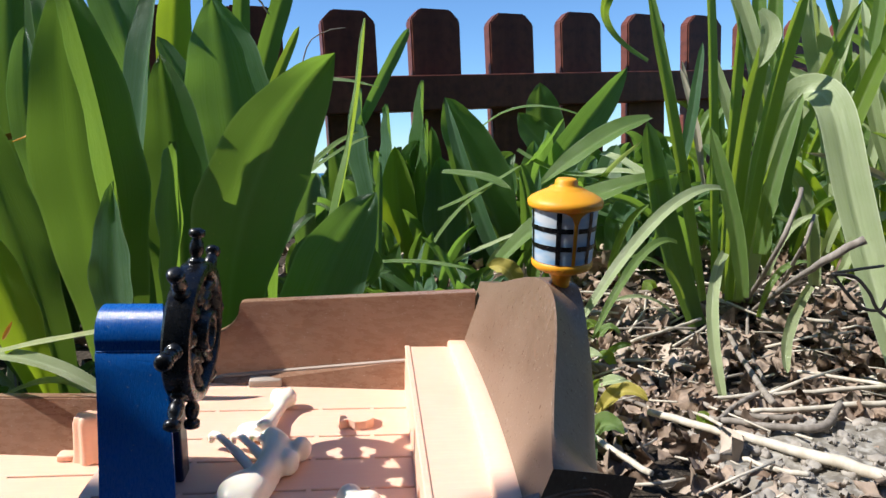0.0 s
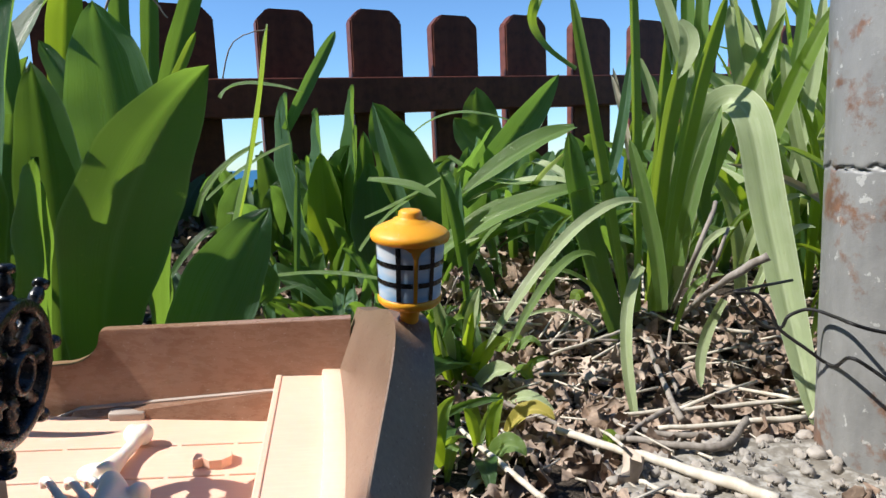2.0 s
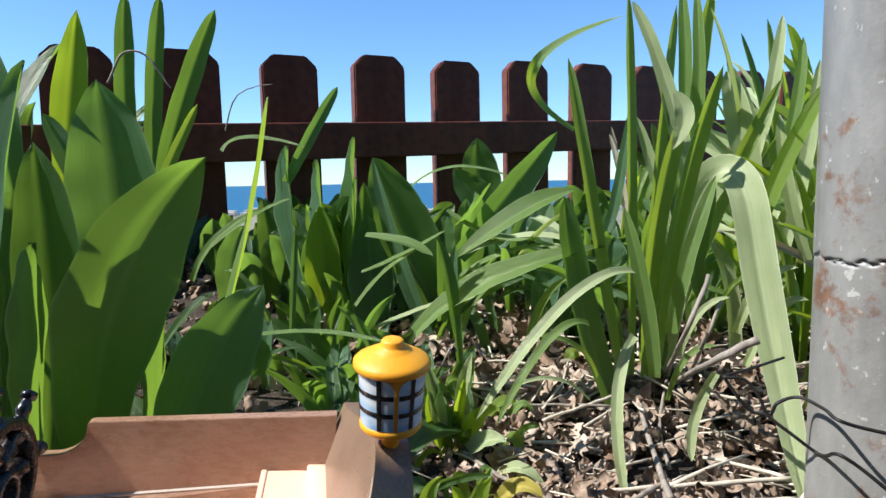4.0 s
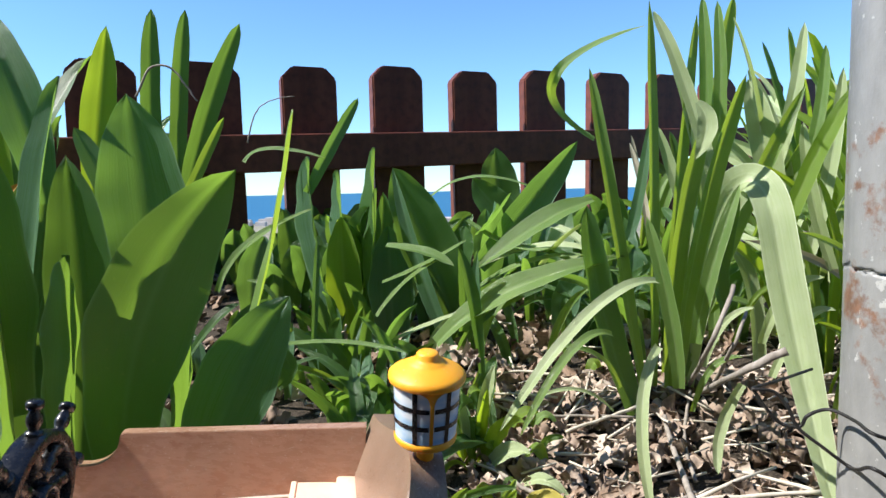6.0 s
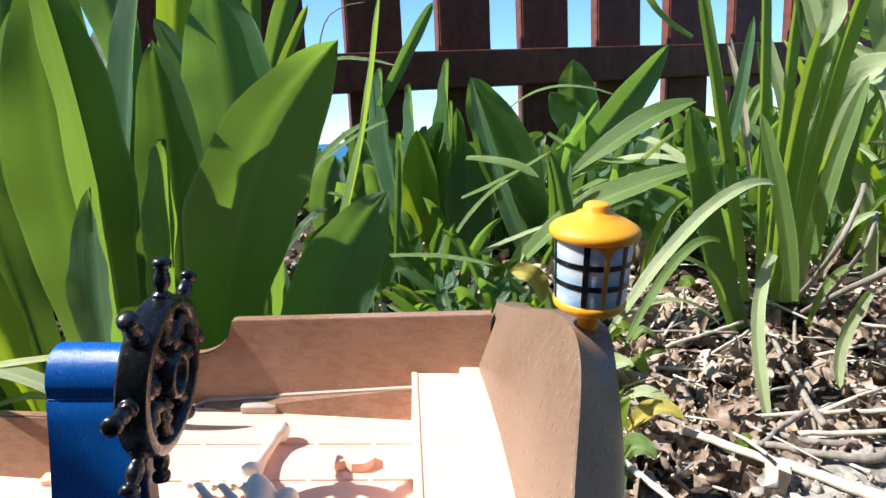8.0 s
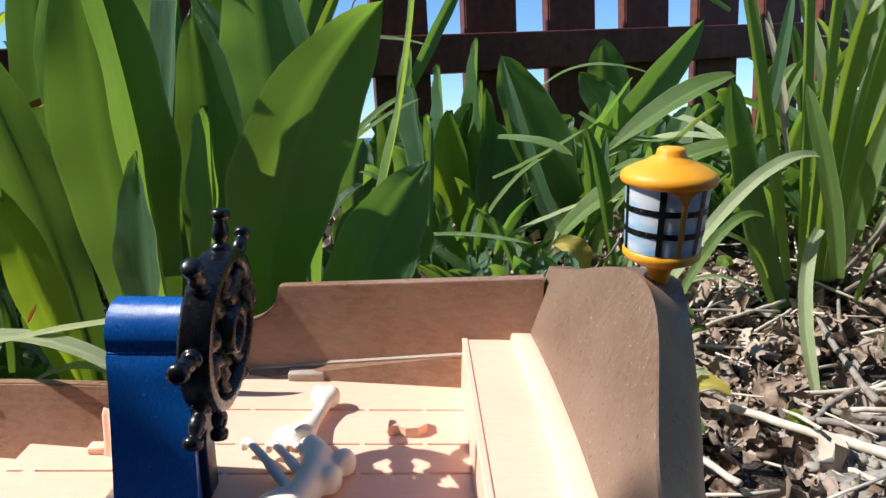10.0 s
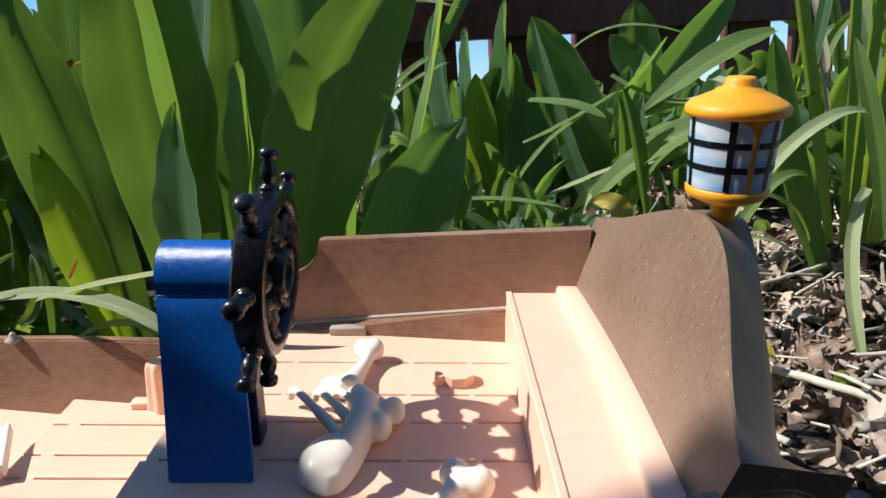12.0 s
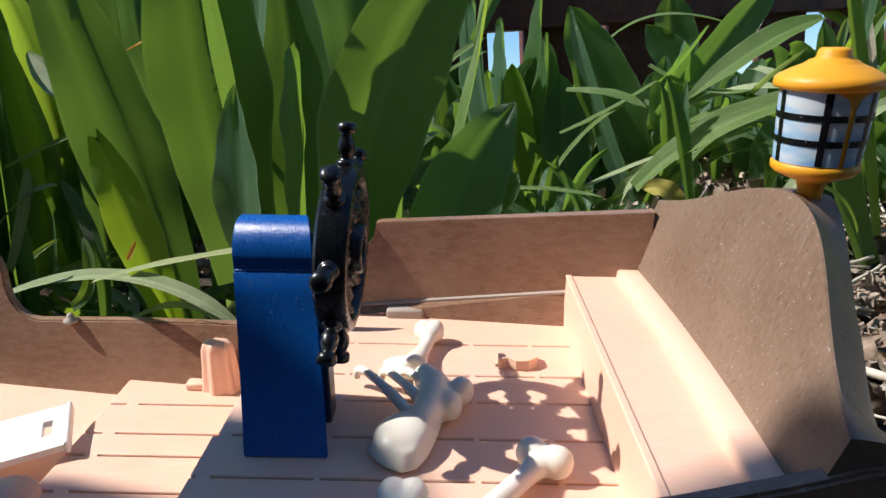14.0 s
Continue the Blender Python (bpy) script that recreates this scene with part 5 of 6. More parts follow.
leaf(p, M_NARC, (0.2127, 0.4400, 0.0237), (0.2260, 0.4400, 0.0534), (0.2469, 0.4400, 0.0602), 0.0044, (0.2, -0.6, 0.8), 0.3, "strap", 0.0, 0.06, 134)
leaf(p, M_LIME, (0.2689, 0.5000, 0.0549), (0.2874, 0.5000, 0.0919), (0.3111, 0.5000, 0.0953), 0.0046, (0.2, -0.6, 0.8), 0.3, "strap", 0.0, 0.06, 135)
leaf(p, M_PALE, (0.1621, 0.4500, 0.0217), (0.1366, 0.4400, 0.0406), (0.1087, 0.4300, 0.0404), 0.0033, (0.2, -0.6, 0.8), 0.3, "strap", 0.0, 0.06, 136)
leaf(p, M_NARC, (0.2268, 0.4700, 0.0627), (0.2371, 0.4700, 0.1146), (0.2589, 0.4750, 0.1758), 0.0107, (-0.3, -1, 0.2), 0.3, "strap", 0.2, 0.06, 144)
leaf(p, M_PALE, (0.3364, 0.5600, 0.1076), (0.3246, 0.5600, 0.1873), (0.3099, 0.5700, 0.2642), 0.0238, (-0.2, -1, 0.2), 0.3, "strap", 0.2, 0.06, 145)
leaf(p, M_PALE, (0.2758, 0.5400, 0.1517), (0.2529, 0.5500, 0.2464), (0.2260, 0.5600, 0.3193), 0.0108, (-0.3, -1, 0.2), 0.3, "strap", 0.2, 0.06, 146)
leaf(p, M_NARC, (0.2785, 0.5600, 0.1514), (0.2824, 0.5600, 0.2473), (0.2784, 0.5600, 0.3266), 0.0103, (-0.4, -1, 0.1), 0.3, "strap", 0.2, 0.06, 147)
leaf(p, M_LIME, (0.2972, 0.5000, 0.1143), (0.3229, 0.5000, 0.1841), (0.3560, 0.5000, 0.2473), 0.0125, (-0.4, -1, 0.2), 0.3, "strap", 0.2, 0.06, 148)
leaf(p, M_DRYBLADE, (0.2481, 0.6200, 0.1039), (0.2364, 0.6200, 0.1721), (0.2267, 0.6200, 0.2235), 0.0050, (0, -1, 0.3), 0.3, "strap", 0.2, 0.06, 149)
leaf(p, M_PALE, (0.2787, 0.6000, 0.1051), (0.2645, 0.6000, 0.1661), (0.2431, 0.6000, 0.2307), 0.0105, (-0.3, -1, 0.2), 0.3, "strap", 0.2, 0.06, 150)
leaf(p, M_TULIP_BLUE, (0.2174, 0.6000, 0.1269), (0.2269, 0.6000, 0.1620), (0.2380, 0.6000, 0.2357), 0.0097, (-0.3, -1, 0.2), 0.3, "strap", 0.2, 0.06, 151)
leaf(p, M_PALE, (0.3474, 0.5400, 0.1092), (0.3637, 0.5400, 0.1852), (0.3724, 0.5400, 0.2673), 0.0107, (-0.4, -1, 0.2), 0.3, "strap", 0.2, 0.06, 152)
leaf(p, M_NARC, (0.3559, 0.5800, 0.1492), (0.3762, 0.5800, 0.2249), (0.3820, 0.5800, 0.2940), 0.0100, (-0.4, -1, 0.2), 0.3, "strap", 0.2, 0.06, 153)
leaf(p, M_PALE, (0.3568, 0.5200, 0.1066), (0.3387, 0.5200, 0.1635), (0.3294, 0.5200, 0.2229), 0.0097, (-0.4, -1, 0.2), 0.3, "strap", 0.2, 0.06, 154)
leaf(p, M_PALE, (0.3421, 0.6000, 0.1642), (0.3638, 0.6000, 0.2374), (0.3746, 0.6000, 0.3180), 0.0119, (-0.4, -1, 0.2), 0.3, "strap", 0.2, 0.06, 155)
leaf(p, M_NARC, (0.2114, 0.4600, 0.0332), (0.2042, 0.4600, 0.0892), (0.1893, 0.4650, 0.1550), 0.0105, (-0.3, -1, 0.1), 0.3, "strap", 0.2, 0.06, 156)
leaf(p, M_PALE, (0.2744, 0.4700, 0.0616), (0.2866, 0.4600, 0.0990), (0.3095, 0.4550, 0.1107), 0.0077, (0, -0.6, 0.8), 0.3, "strap", 0.2, 0.06, 157)
leaf(p, M_PALE, (0.2717, 0.4500, 0.0428), (0.2927, 0.4500, 0.0812), (0.3149, 0.4500, 0.0883), 0.0068, (0, -0.6, 0.8), 0.3, "strap", 0.2, 0.06, 158)
p = plant("weed_seedling", "broad dark weed leaf and yellowing shoots", "weed", (0.1020, 0.4720, -0.0001), "weeds")
leaf(p, M_TULIP, (0.0895, 0.4617, -0.0035), (0.0607, 0.4323, 0.0125), (0.0319, 0.4030, 0.0044), 0.0219, (0, -0.5, 1), 0.25, "oval", 0.0, 0.1, 107)
leaf(p, M_LIME, (0.0510, 0.4797, 0.0034), (0.0481, 0.4797, 0.0306), (0.0451, 0.4798, 0.0337), 0.0100, (0, -0.5, 1), 0.25, "oval", 0.0, 0.1, 119)
leaf(p, M_LIME, (0.0825, 0.4999, 0.0069), (0.0819, 0.5032, 0.0372), (0.0812, 0.5065, 0.0435), 0.0087, (0, -0.5, 1), 0.25, "oval", 0.0, 0.1, 120)
leaf(p, M_LIME, (0.0843, 0.4957, 0.0057), (0.0734, 0.4893, 0.0266), (0.0624, 0.4829, 0.0235), 0.0094, (0, -0.5, 1), 0.25, "oval", 0.0, 0.1, 121)
leaf(p, M_LIME, (0.0896, 0.4687, -0.0016), (0.1037, 0.4714, 0.0153), (0.1177, 0.4742, 0.0081), 0.0082, (0, -0.5, 1), 0.25, "oval", 0.0, 0.1, 122)
leaf(p, M_NARC, (0.1062, 0.4689, -0.0025), (0.1164, 0.4677, 0.0136), (0.1266, 0.4665, 0.0057), 0.0074, (0, -0.5, 1), 0.25, "oval", 0.0, 0.1, 123)
leaf(p, M_LIME, (0.1447, 0.3532, -0.0241), (0.1419, 0.3544, -0.0101), (0.1391, 0.3557, -0.0200), 0.0081, (0, -0.5, 1), 0.25, "oval", 0.0, 0.1, 124)
leaf(p, M_LIME, (0.1684, 0.5484, 0.0146), (0.1740, 0.5485, 0.0283), (0.1796, 0.5485, 0.0180), 0.0106, (0, -0.5, 1), 0.25, "oval", 0.0, 0.1, 125)
p = plant("weed_seedling", "small bright green weed leaves beside the ship", "weed", (0.0726, 0.3921, -0.0183), "weeds")
leaf(p, M_LIME, (0.0372, 0.4110, -0.0138), (0.0487, 0.4168, 0.0021), (0.0602, 0.4227, -0.0060), 0.0044, (0, -0.5, 1), 0.25, "oval", 0.0, 0.1, 108)
leaf(p, M_LIME, (0.0729, 0.3844, -0.0227), (0.0678, 0.3907, -0.0027), (0.0628, 0.3971, -0.0067), 0.0068, (0, -0.5, 1), 0.25, "oval", 0.0, 0.1, 109)
leaf(p, M_NARC, (0.0777, 0.3789, -0.0240), (0.0824, 0.3900, -0.0015), (0.0872, 0.4012, -0.0030), 0.0082, (0, -0.5, 1), 0.25, "oval", 0.0, 0.1, 110)
leaf(p, M_PALE, (0.0900, 0.4135, -0.0159), (0.1063, 0.4059, -0.0049), (0.1226, 0.3983, -0.0178), 0.0086, (0, -0.5, 1), 0.25, "oval", 0.0, 0.1, 111)
leaf(p, M_LIME, (0.0998, 0.4413, -0.0094), (0.1065, 0.4350, 0.0026), (0.1132, 0.4288, -0.0095), 0.0099, (0, -0.5, 1), 0.25, "oval", 0.0, 0.1, 112)
leaf(p, M_DRYBLADE, (0.0580, 0.3236, -0.0240), (0.0752, 0.3456, -0.0140), (0.0923, 0.3677, -0.0121), 0.0079, (0, -0.5, 1), 0.2, "oval", 0.0, 0.1, 113)
p = plant("weed_seedling", "low dark green weed leaves in shade", "weed", (0.0445, 0.3525, -0.0239), "weeds")
leaf(p, M_TULIP, (0.0407, 0.3428, -0.0240), (0.0488, 0.3601, -0.0058), (0.0569, 0.3774, -0.0116), 0.0145, (0, -0.5, 1), 0.25, "oval", 0.0, 0.1, 114)
leaf(p, M_TULIP, (0.0285, 0.3571, -0.0242), (0.0311, 0.3647, -0.0058), (0.0337, 0.3722, -0.0114), 0.0115, (0, -0.5, 1), 0.25, "oval", 0.0, 0.1, 115)
leaf(p, M_NARC, (0.0495, 0.3359, -0.0241), (0.0537, 0.3408, -0.0061), (0.0580, 0.3456, -0.0121), 0.0060, (0, -0.5, 1), 0.25, "oval", 0.0, 0.1, 116)
leaf(p, M_TULIP, (0.0349, 0.3746, -0.0230), (0.0420, 0.3825, -0.0043), (0.0492, 0.3904, -0.0097), 0.0134, (0, -0.5, 1), 0.25, "oval", 0.0, 0.1, 117)
leaf(p, M_TULIP, (0.0689, 0.3523, -0.0241), (0.0699, 0.3336, -0.0101), (0.0709, 0.3150, -0.0200), 0.0117, (0, -0.5, 1), 0.25, "oval", 0.0, 0.1, 118)
p = plant("weed_seedling", "pale yellow-green weed shoots beside the ship's stern", "weed", (0.0640, 0.4350, -0.0120), "weeds")
leaf(p, M_PALE, (0.0590, 0.4400, -0.0100), (0.0552, 0.4320, 0.0300), (0.0476, 0.4300, 0.0590), 0.0105, (0.2, -1, 0.3), 0.45, "oval", 0.3, 0.12, 170)
leaf(p, M_LIME, (0.0600, 0.4400, -0.0100), (0.0520, 0.4330, 0.0160), (0.0500, 0.4300, 0.0390), 0.0085, (0.4, -1, 0.3), 0.45, "oval", 0.2, 0.12, 171)
leaf(p, M_PALE, (0.0680, 0.4450, -0.0100), (0.0730, 0.4420, 0.0330), (0.0801, 0.4400, 0.0601), 0.0090, (-0.2, -1, 0.3), 0.45, "oval", 0.3, 0.12, 172)
leaf(p, M_LIME, (0.0660, 0.4450, -0.0100), (0.0700, 0.4400, 0.0220), (0.0745, 0.4380, 0.0440), 0.0085, (0.3, -1, 0.3), 0.45, "oval", -0.3, 0.12, 173)
leaf(p, M_LIME, (0.0680, 0.4400, -0.0090), (0.0830, 0.4300, 0.0190), (0.0960, 0.4200, 0.0270), 0.0120, (0.1, -0.8, 0.7), 0.35, "oval", 0.2, 0.12, 174)
leaf(p, M_PALE, (0.0700, 0.4300, -0.0100), (0.0850, 0.4180, 0.0080), (0.0990, 0.4100, 0.0100), 0.0125, (0.1, -0.7, 0.8), 0.35, "oval", 0.2, 0.12, 175)
p = plant("weed_seedling", "small sunlit weed leaves and a yellowing leaf on litter", "weed", (0.0720, 0.3560, -0.0200), "weeds")
leaf(p, M_YELLOWLEAF, (0.0860, 0.3720, -0.0120), (0.0990, 0.3660, 0.0030), (0.1122, 0.3600, -0.0010), 0.0105, (0, -0.6, 0.8), 0.4, "oval", 0.1, 0.12, 176)
leaf(p, M_LIME, (0.0750, 0.3560, -0.0180), (0.0772, 0.3520, 0.0040), (0.0823, 0.3500, 0.0167), 0.0072, (-0.3, -1, 0.3), 0.4, "oval", 0.1, 0.12, 177)
leaf(p, M_LIME, (0.0680, 0.3560, -0.0180), (0.0650, 0.3520, 0.0030), (0.0605, 0.3500, 0.0123), 0.0066, (0.3, -1, 0.3), 0.4, "oval", 0.1, 0.12, 178)
leaf(p, M_NARC, (0.0480, 0.3500, -0.0200), (0.0470, 0.3430, 0.0080), (0.0560, 0.3400, 0.0235), 0.0090, (0.2, -1, 0.3), 0.4, "oval", 0.1, 0.12, 179)
leaf(p, M_LIME, (0.0500, 0.3450, -0.0200), (0.0420, 0.3380, 0.0020), (0.0400, 0.3350, 0.0120), 0.0110, (0.2, -1, 0.5), 0.4, "oval", 0.1, 0.12, 180)
leaf(p, M_NARC, (0.0720, 0.3500, -0.0200), (0.0830, 0.3420, -0.0060), (0.0920, 0.3360, -0.0100), 0.0120, (0.1, -0.7, 0.8), 0.4, "oval", 0.1, 0.12, 181)
p = plant("withered_leaf", "curled yellow withered leaf behind the toy ship", "withered leaf", (0.0404, 0.3600, 0.0651), "withered leaves")
leaf(p, M_YELLOWLEAF, (0.0404, 0.3600, 0.0651), (0.0344, 0.3550, 0.0786), (0.0244, 0.3600, 0.0801), 0.0110, (0, -0.8, 0.8), 0.5, "oval", 0.5, 0.2, 126)


# ---- filling growth ----
def clump(name, label, category, group, at, count, length, width, mats, seed, spread=0.02, lean=0.5, shape="strap"):
    rnd = random.Random(seed)
    p = plant(name, label, category, at, group)
    for i in range(count):
        a = rnd.uniform(0, math.tau)
        b = Vector((rnd.gauss(0, spread), rnd.gauss(0, spread), -0.006))
        h = length * rnd.uniform(0.55, 1.1)
        out = lean * h * rnd.uniform(0.1, 1.0)
        tip = b + Vector((math.cos(a) * out, math.sin(a) * out, h * rnd.uniform(0.8, 1.0)))
        mid = b + Vector((math.cos(a) * out * 0.3, math.sin(a) * out * 0.3, h * 0.58))
        bm = leaf_mesh(b, mid, tip, width * rnd.uniform(0.7, 1.2), (rnd.uniform(-0.7, 0.7), -1, rnd.uniform(0, 0.4)), 0.35, shape, rnd.uniform(-0.6, 0.6), 0.06, seed * 50 + i)
        part("leaf", bm, rnd.choice(mats), p)
    return p


def fill_growth():
    rnd = random.Random(11)
    # strap leaves crowding the slope beside the post
    for i in range(26):
        x, y = rnd.uniform(0.32, 0.85), rnd.uniform(0.56, 0.95)
        clump("narcissus_plant", "dense sunlit strap leaves on the slope by the fence", "narcissus", "narcissus", (x, y, ground_z(x, y)), rnd.randint(7, 11), rnd.uniform(0.12, 0.21) + 0.10 * max(0, x - 0.42), 0.013, [M_NARC, M_NARC, M_PALE, M_LIME, M_TULIP], 100 + i, 0.022, 0.8)
    for i in range(22):
        x, y = rnd.uniform(0.42, 0.95), rnd.uniform(0.50, 0.90)
        clump("narcissus_plant", "thin sun-bleached strap leaves crowding the slope", "narcissus", "narcissus", (x, y, ground_z(x, y)), rnd.randint(7, 10), rnd.uniform(0.14, 0.26), 0.008, [M_PALE, M_NARC, M_LIME, M_DRYBLADE], 150 + i, 0.03, 1.1)
    # low leaves at the fence's foot
    for i in range(26):
        x, y = rnd.uniform(-0.45, 0.32), rnd.uniform(0.60, 0.80)
        clump("tulip_plant", "low young tulip leaves at the fence's foot", "tulip", "tulips", (x, y, ground_z(x, y)), rnd.randint(4, 6), rnd.uniform(0.06, 0.10), 0.022, [M_TULIP, M_TULIP, M_TULIP_BLUE], 200 + i, 0.02, 0.8, "tulip")
    for i in range(26):
        x, y = rnd.uniform(-0.30, 0.30), rnd.uniform(0.64, 0.80)
        clump("tulip_plant", "dark crowded tulip leaves shading the fence's foot", "tulip", "tulips", (x, y, ground_z(x, y)), rnd.randint(4, 6), rnd.uniform(0.075, 0.125), 0.030, [M_TULIP, M_TULIP_BLUE], 700 + i, 0.02, 0.5, "tulip")
    for i in range(8):
        x, y = rnd.uniform(0.06, 0.30), rnd.uniform(0.54, 0.68)
        clump("narcissus_plant", "thin arching strap leaves before the fence", "narcissus", "narcissus", (x, y, ground_z(x, y)), rnd.randint(6, 9), rnd.uniform(0.07, 0.115), 0.009, [M_NARC, M_TULIP, M_TULIP, M_PALE], 760 + i, 0.02, 1.4)
    for i in range(14):
        x, y = rnd.uniform(0.40, 0.72), rnd.uniform(0.60, 0.80)
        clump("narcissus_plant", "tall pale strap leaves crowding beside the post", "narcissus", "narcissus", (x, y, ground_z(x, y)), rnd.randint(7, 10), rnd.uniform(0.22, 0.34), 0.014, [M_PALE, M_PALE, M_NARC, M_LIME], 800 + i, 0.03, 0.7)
    # tall growth at the far left
    for i in range(16):
        x, y = rnd.uniform(-0.62, -0.24), rnd.uniform(0.42, 0.72)
        clump("tulip_plant", "tall tulip leaves crowding towards the fence", "tulip", "tulips", (x, y, ground_z(x, y)), rnd.randint(5, 7), rnd.uniform(0.18, 0.30), 0.036, [M_TULIP, M_TULIP, M_NARC, M_TULIP_BLUE], 300 + i, 0.025, 0.45, "tulip")
    # unseen tall clumps added beyond the bow to cast shade on the left tulips
    for i in range(6):
        x, y = rnd.uniform(-0.46, -0.30), rnd.uniform(0.32, 0.40)
        clump("tulip_plant", "added unseen tall tulip leaves that shade the left tulips", "tulip", "tulips", (x, y, ground_z(x, y)), rnd.randint(5, 7), rnd.uniform(0.26, 0.34), 0.036, [M_TULIP, M_TULIP, M_TULIP_BLUE], 900 + i, 0.022, 0.25, "tulip")
    for i in range(22):
        x, y = rnd.uniform(-0.14, 0.06), rnd.uniform(0.39, 0.58)
        clump("tulip_plant", "low dark tulip leaves behind the toy ship", "tulip", "tulips", (x, y, ground_z(x, y)), rnd.randint(4, 6), rnd.uniform(0.05, 0.085), 0.013, [M_TULIP, M_TULIP, M_TULIP_BLUE], 950 + i, 0.018, 0.8, "tulip")
    for i in range(9):
        x, y = rnd.uniform(-0.40, -0.16), rnd.uniform(0.315, 0.40)
        clump("grass_tuft", "thin grass blades in the tulips' shade", "grass", "grass tufts", (x, y, ground_z(x, y)), rnd.randint(6, 9), rnd.uniform(0.05, 0.09), 0.006, [M_NARC, M_PALE, M_TULIP], 400 + i, 0.02, 1.2)
    for i in range(4):
        x, y = rnd.uniform(0.34, 0.62), rnd.uniform(0.50, 0.62)
        clump("grass_tuft", "thin grass blades among dry litter", "grass", "grass tufts", (x, y, ground_z(x, y)), rnd.randint(5, 8), rnd.uniform(0.05, 0.10), 0.006, [M_NARC, M_PALE, M_LIME, M_DRYBLADE], 500 + i, 0.02, 1.2)
    for i in range(7):
        x, y = rnd.uniform(-0.12, 0.08), rnd.uniform(0.36, 0.52)
        clump("grass_tuft", "short grass blades behind the toy ship", "grass", "grass tufts", (x, y, ground_z(x, y)), rnd.randint(4, 7), rnd.uniform(0.03, 0.055), 0.006, [M_TULIP, M_NARC, M_TULIP], 600 + i, 0.02, 1.2)


fill_growth()


# ---- litter, stalks, wire ----
def dry_leaf_mesh(bm, at, size, rot, curl, rnd, n=4):
    """A shrivelled leaf: rolled, wrinkled, with a ragged edge."""
    grid = []
    off = Vector((rnd.uniform(0, 90), rnd.uniform(0, 90), 0))
    roll = rnd.uniform(0.3, 1.0) * curl
    for i in range(n + 1):
        s = i / n
        w = size * 0.62 * math.sin(math.pi * (0.08 + 0.86 * s)) * rnd.uniform(0.7, 1.2)
        row = []
        for j in range(n):
            u = j / (n - 1) * 2 - 1
            a = u * (0.6 + 2.2 * abs(roll))
            r = w * 0.5 / (0.6 + 2.2 * abs(roll))
            p = Vector((r * math.sin(a), (s - 0.5) * size, (r - r * math.cos(a)) * (1 if roll > 0 else -1) + curl * size * 0.35 * (2 * s - 1) ** 2))
            p.z += 0.38 * size * noise.noise(p * (3.8 / size) + off) + (0.10 * size * noise.noise(p * (8.0 / size) + off) if n > 6 else 0)
            p.x += 0.14 * size * noise.noise(p * (4.0 / size) + off * 2)
            row.append(bm.verts.new(Vector(at) + rot @ p))
        grid.append(row)
    for a, b in zip(grid, grid[1:]):
        for j in range(n - 1):
            bm.faces.new((a[j], a[j + 1], b[j + 1], b[j]))


def on_slab(x, y):
    return ((x - 0.208) / 0.060) ** 2 + ((y - 0.318) / 0.036) ** 2 < 1


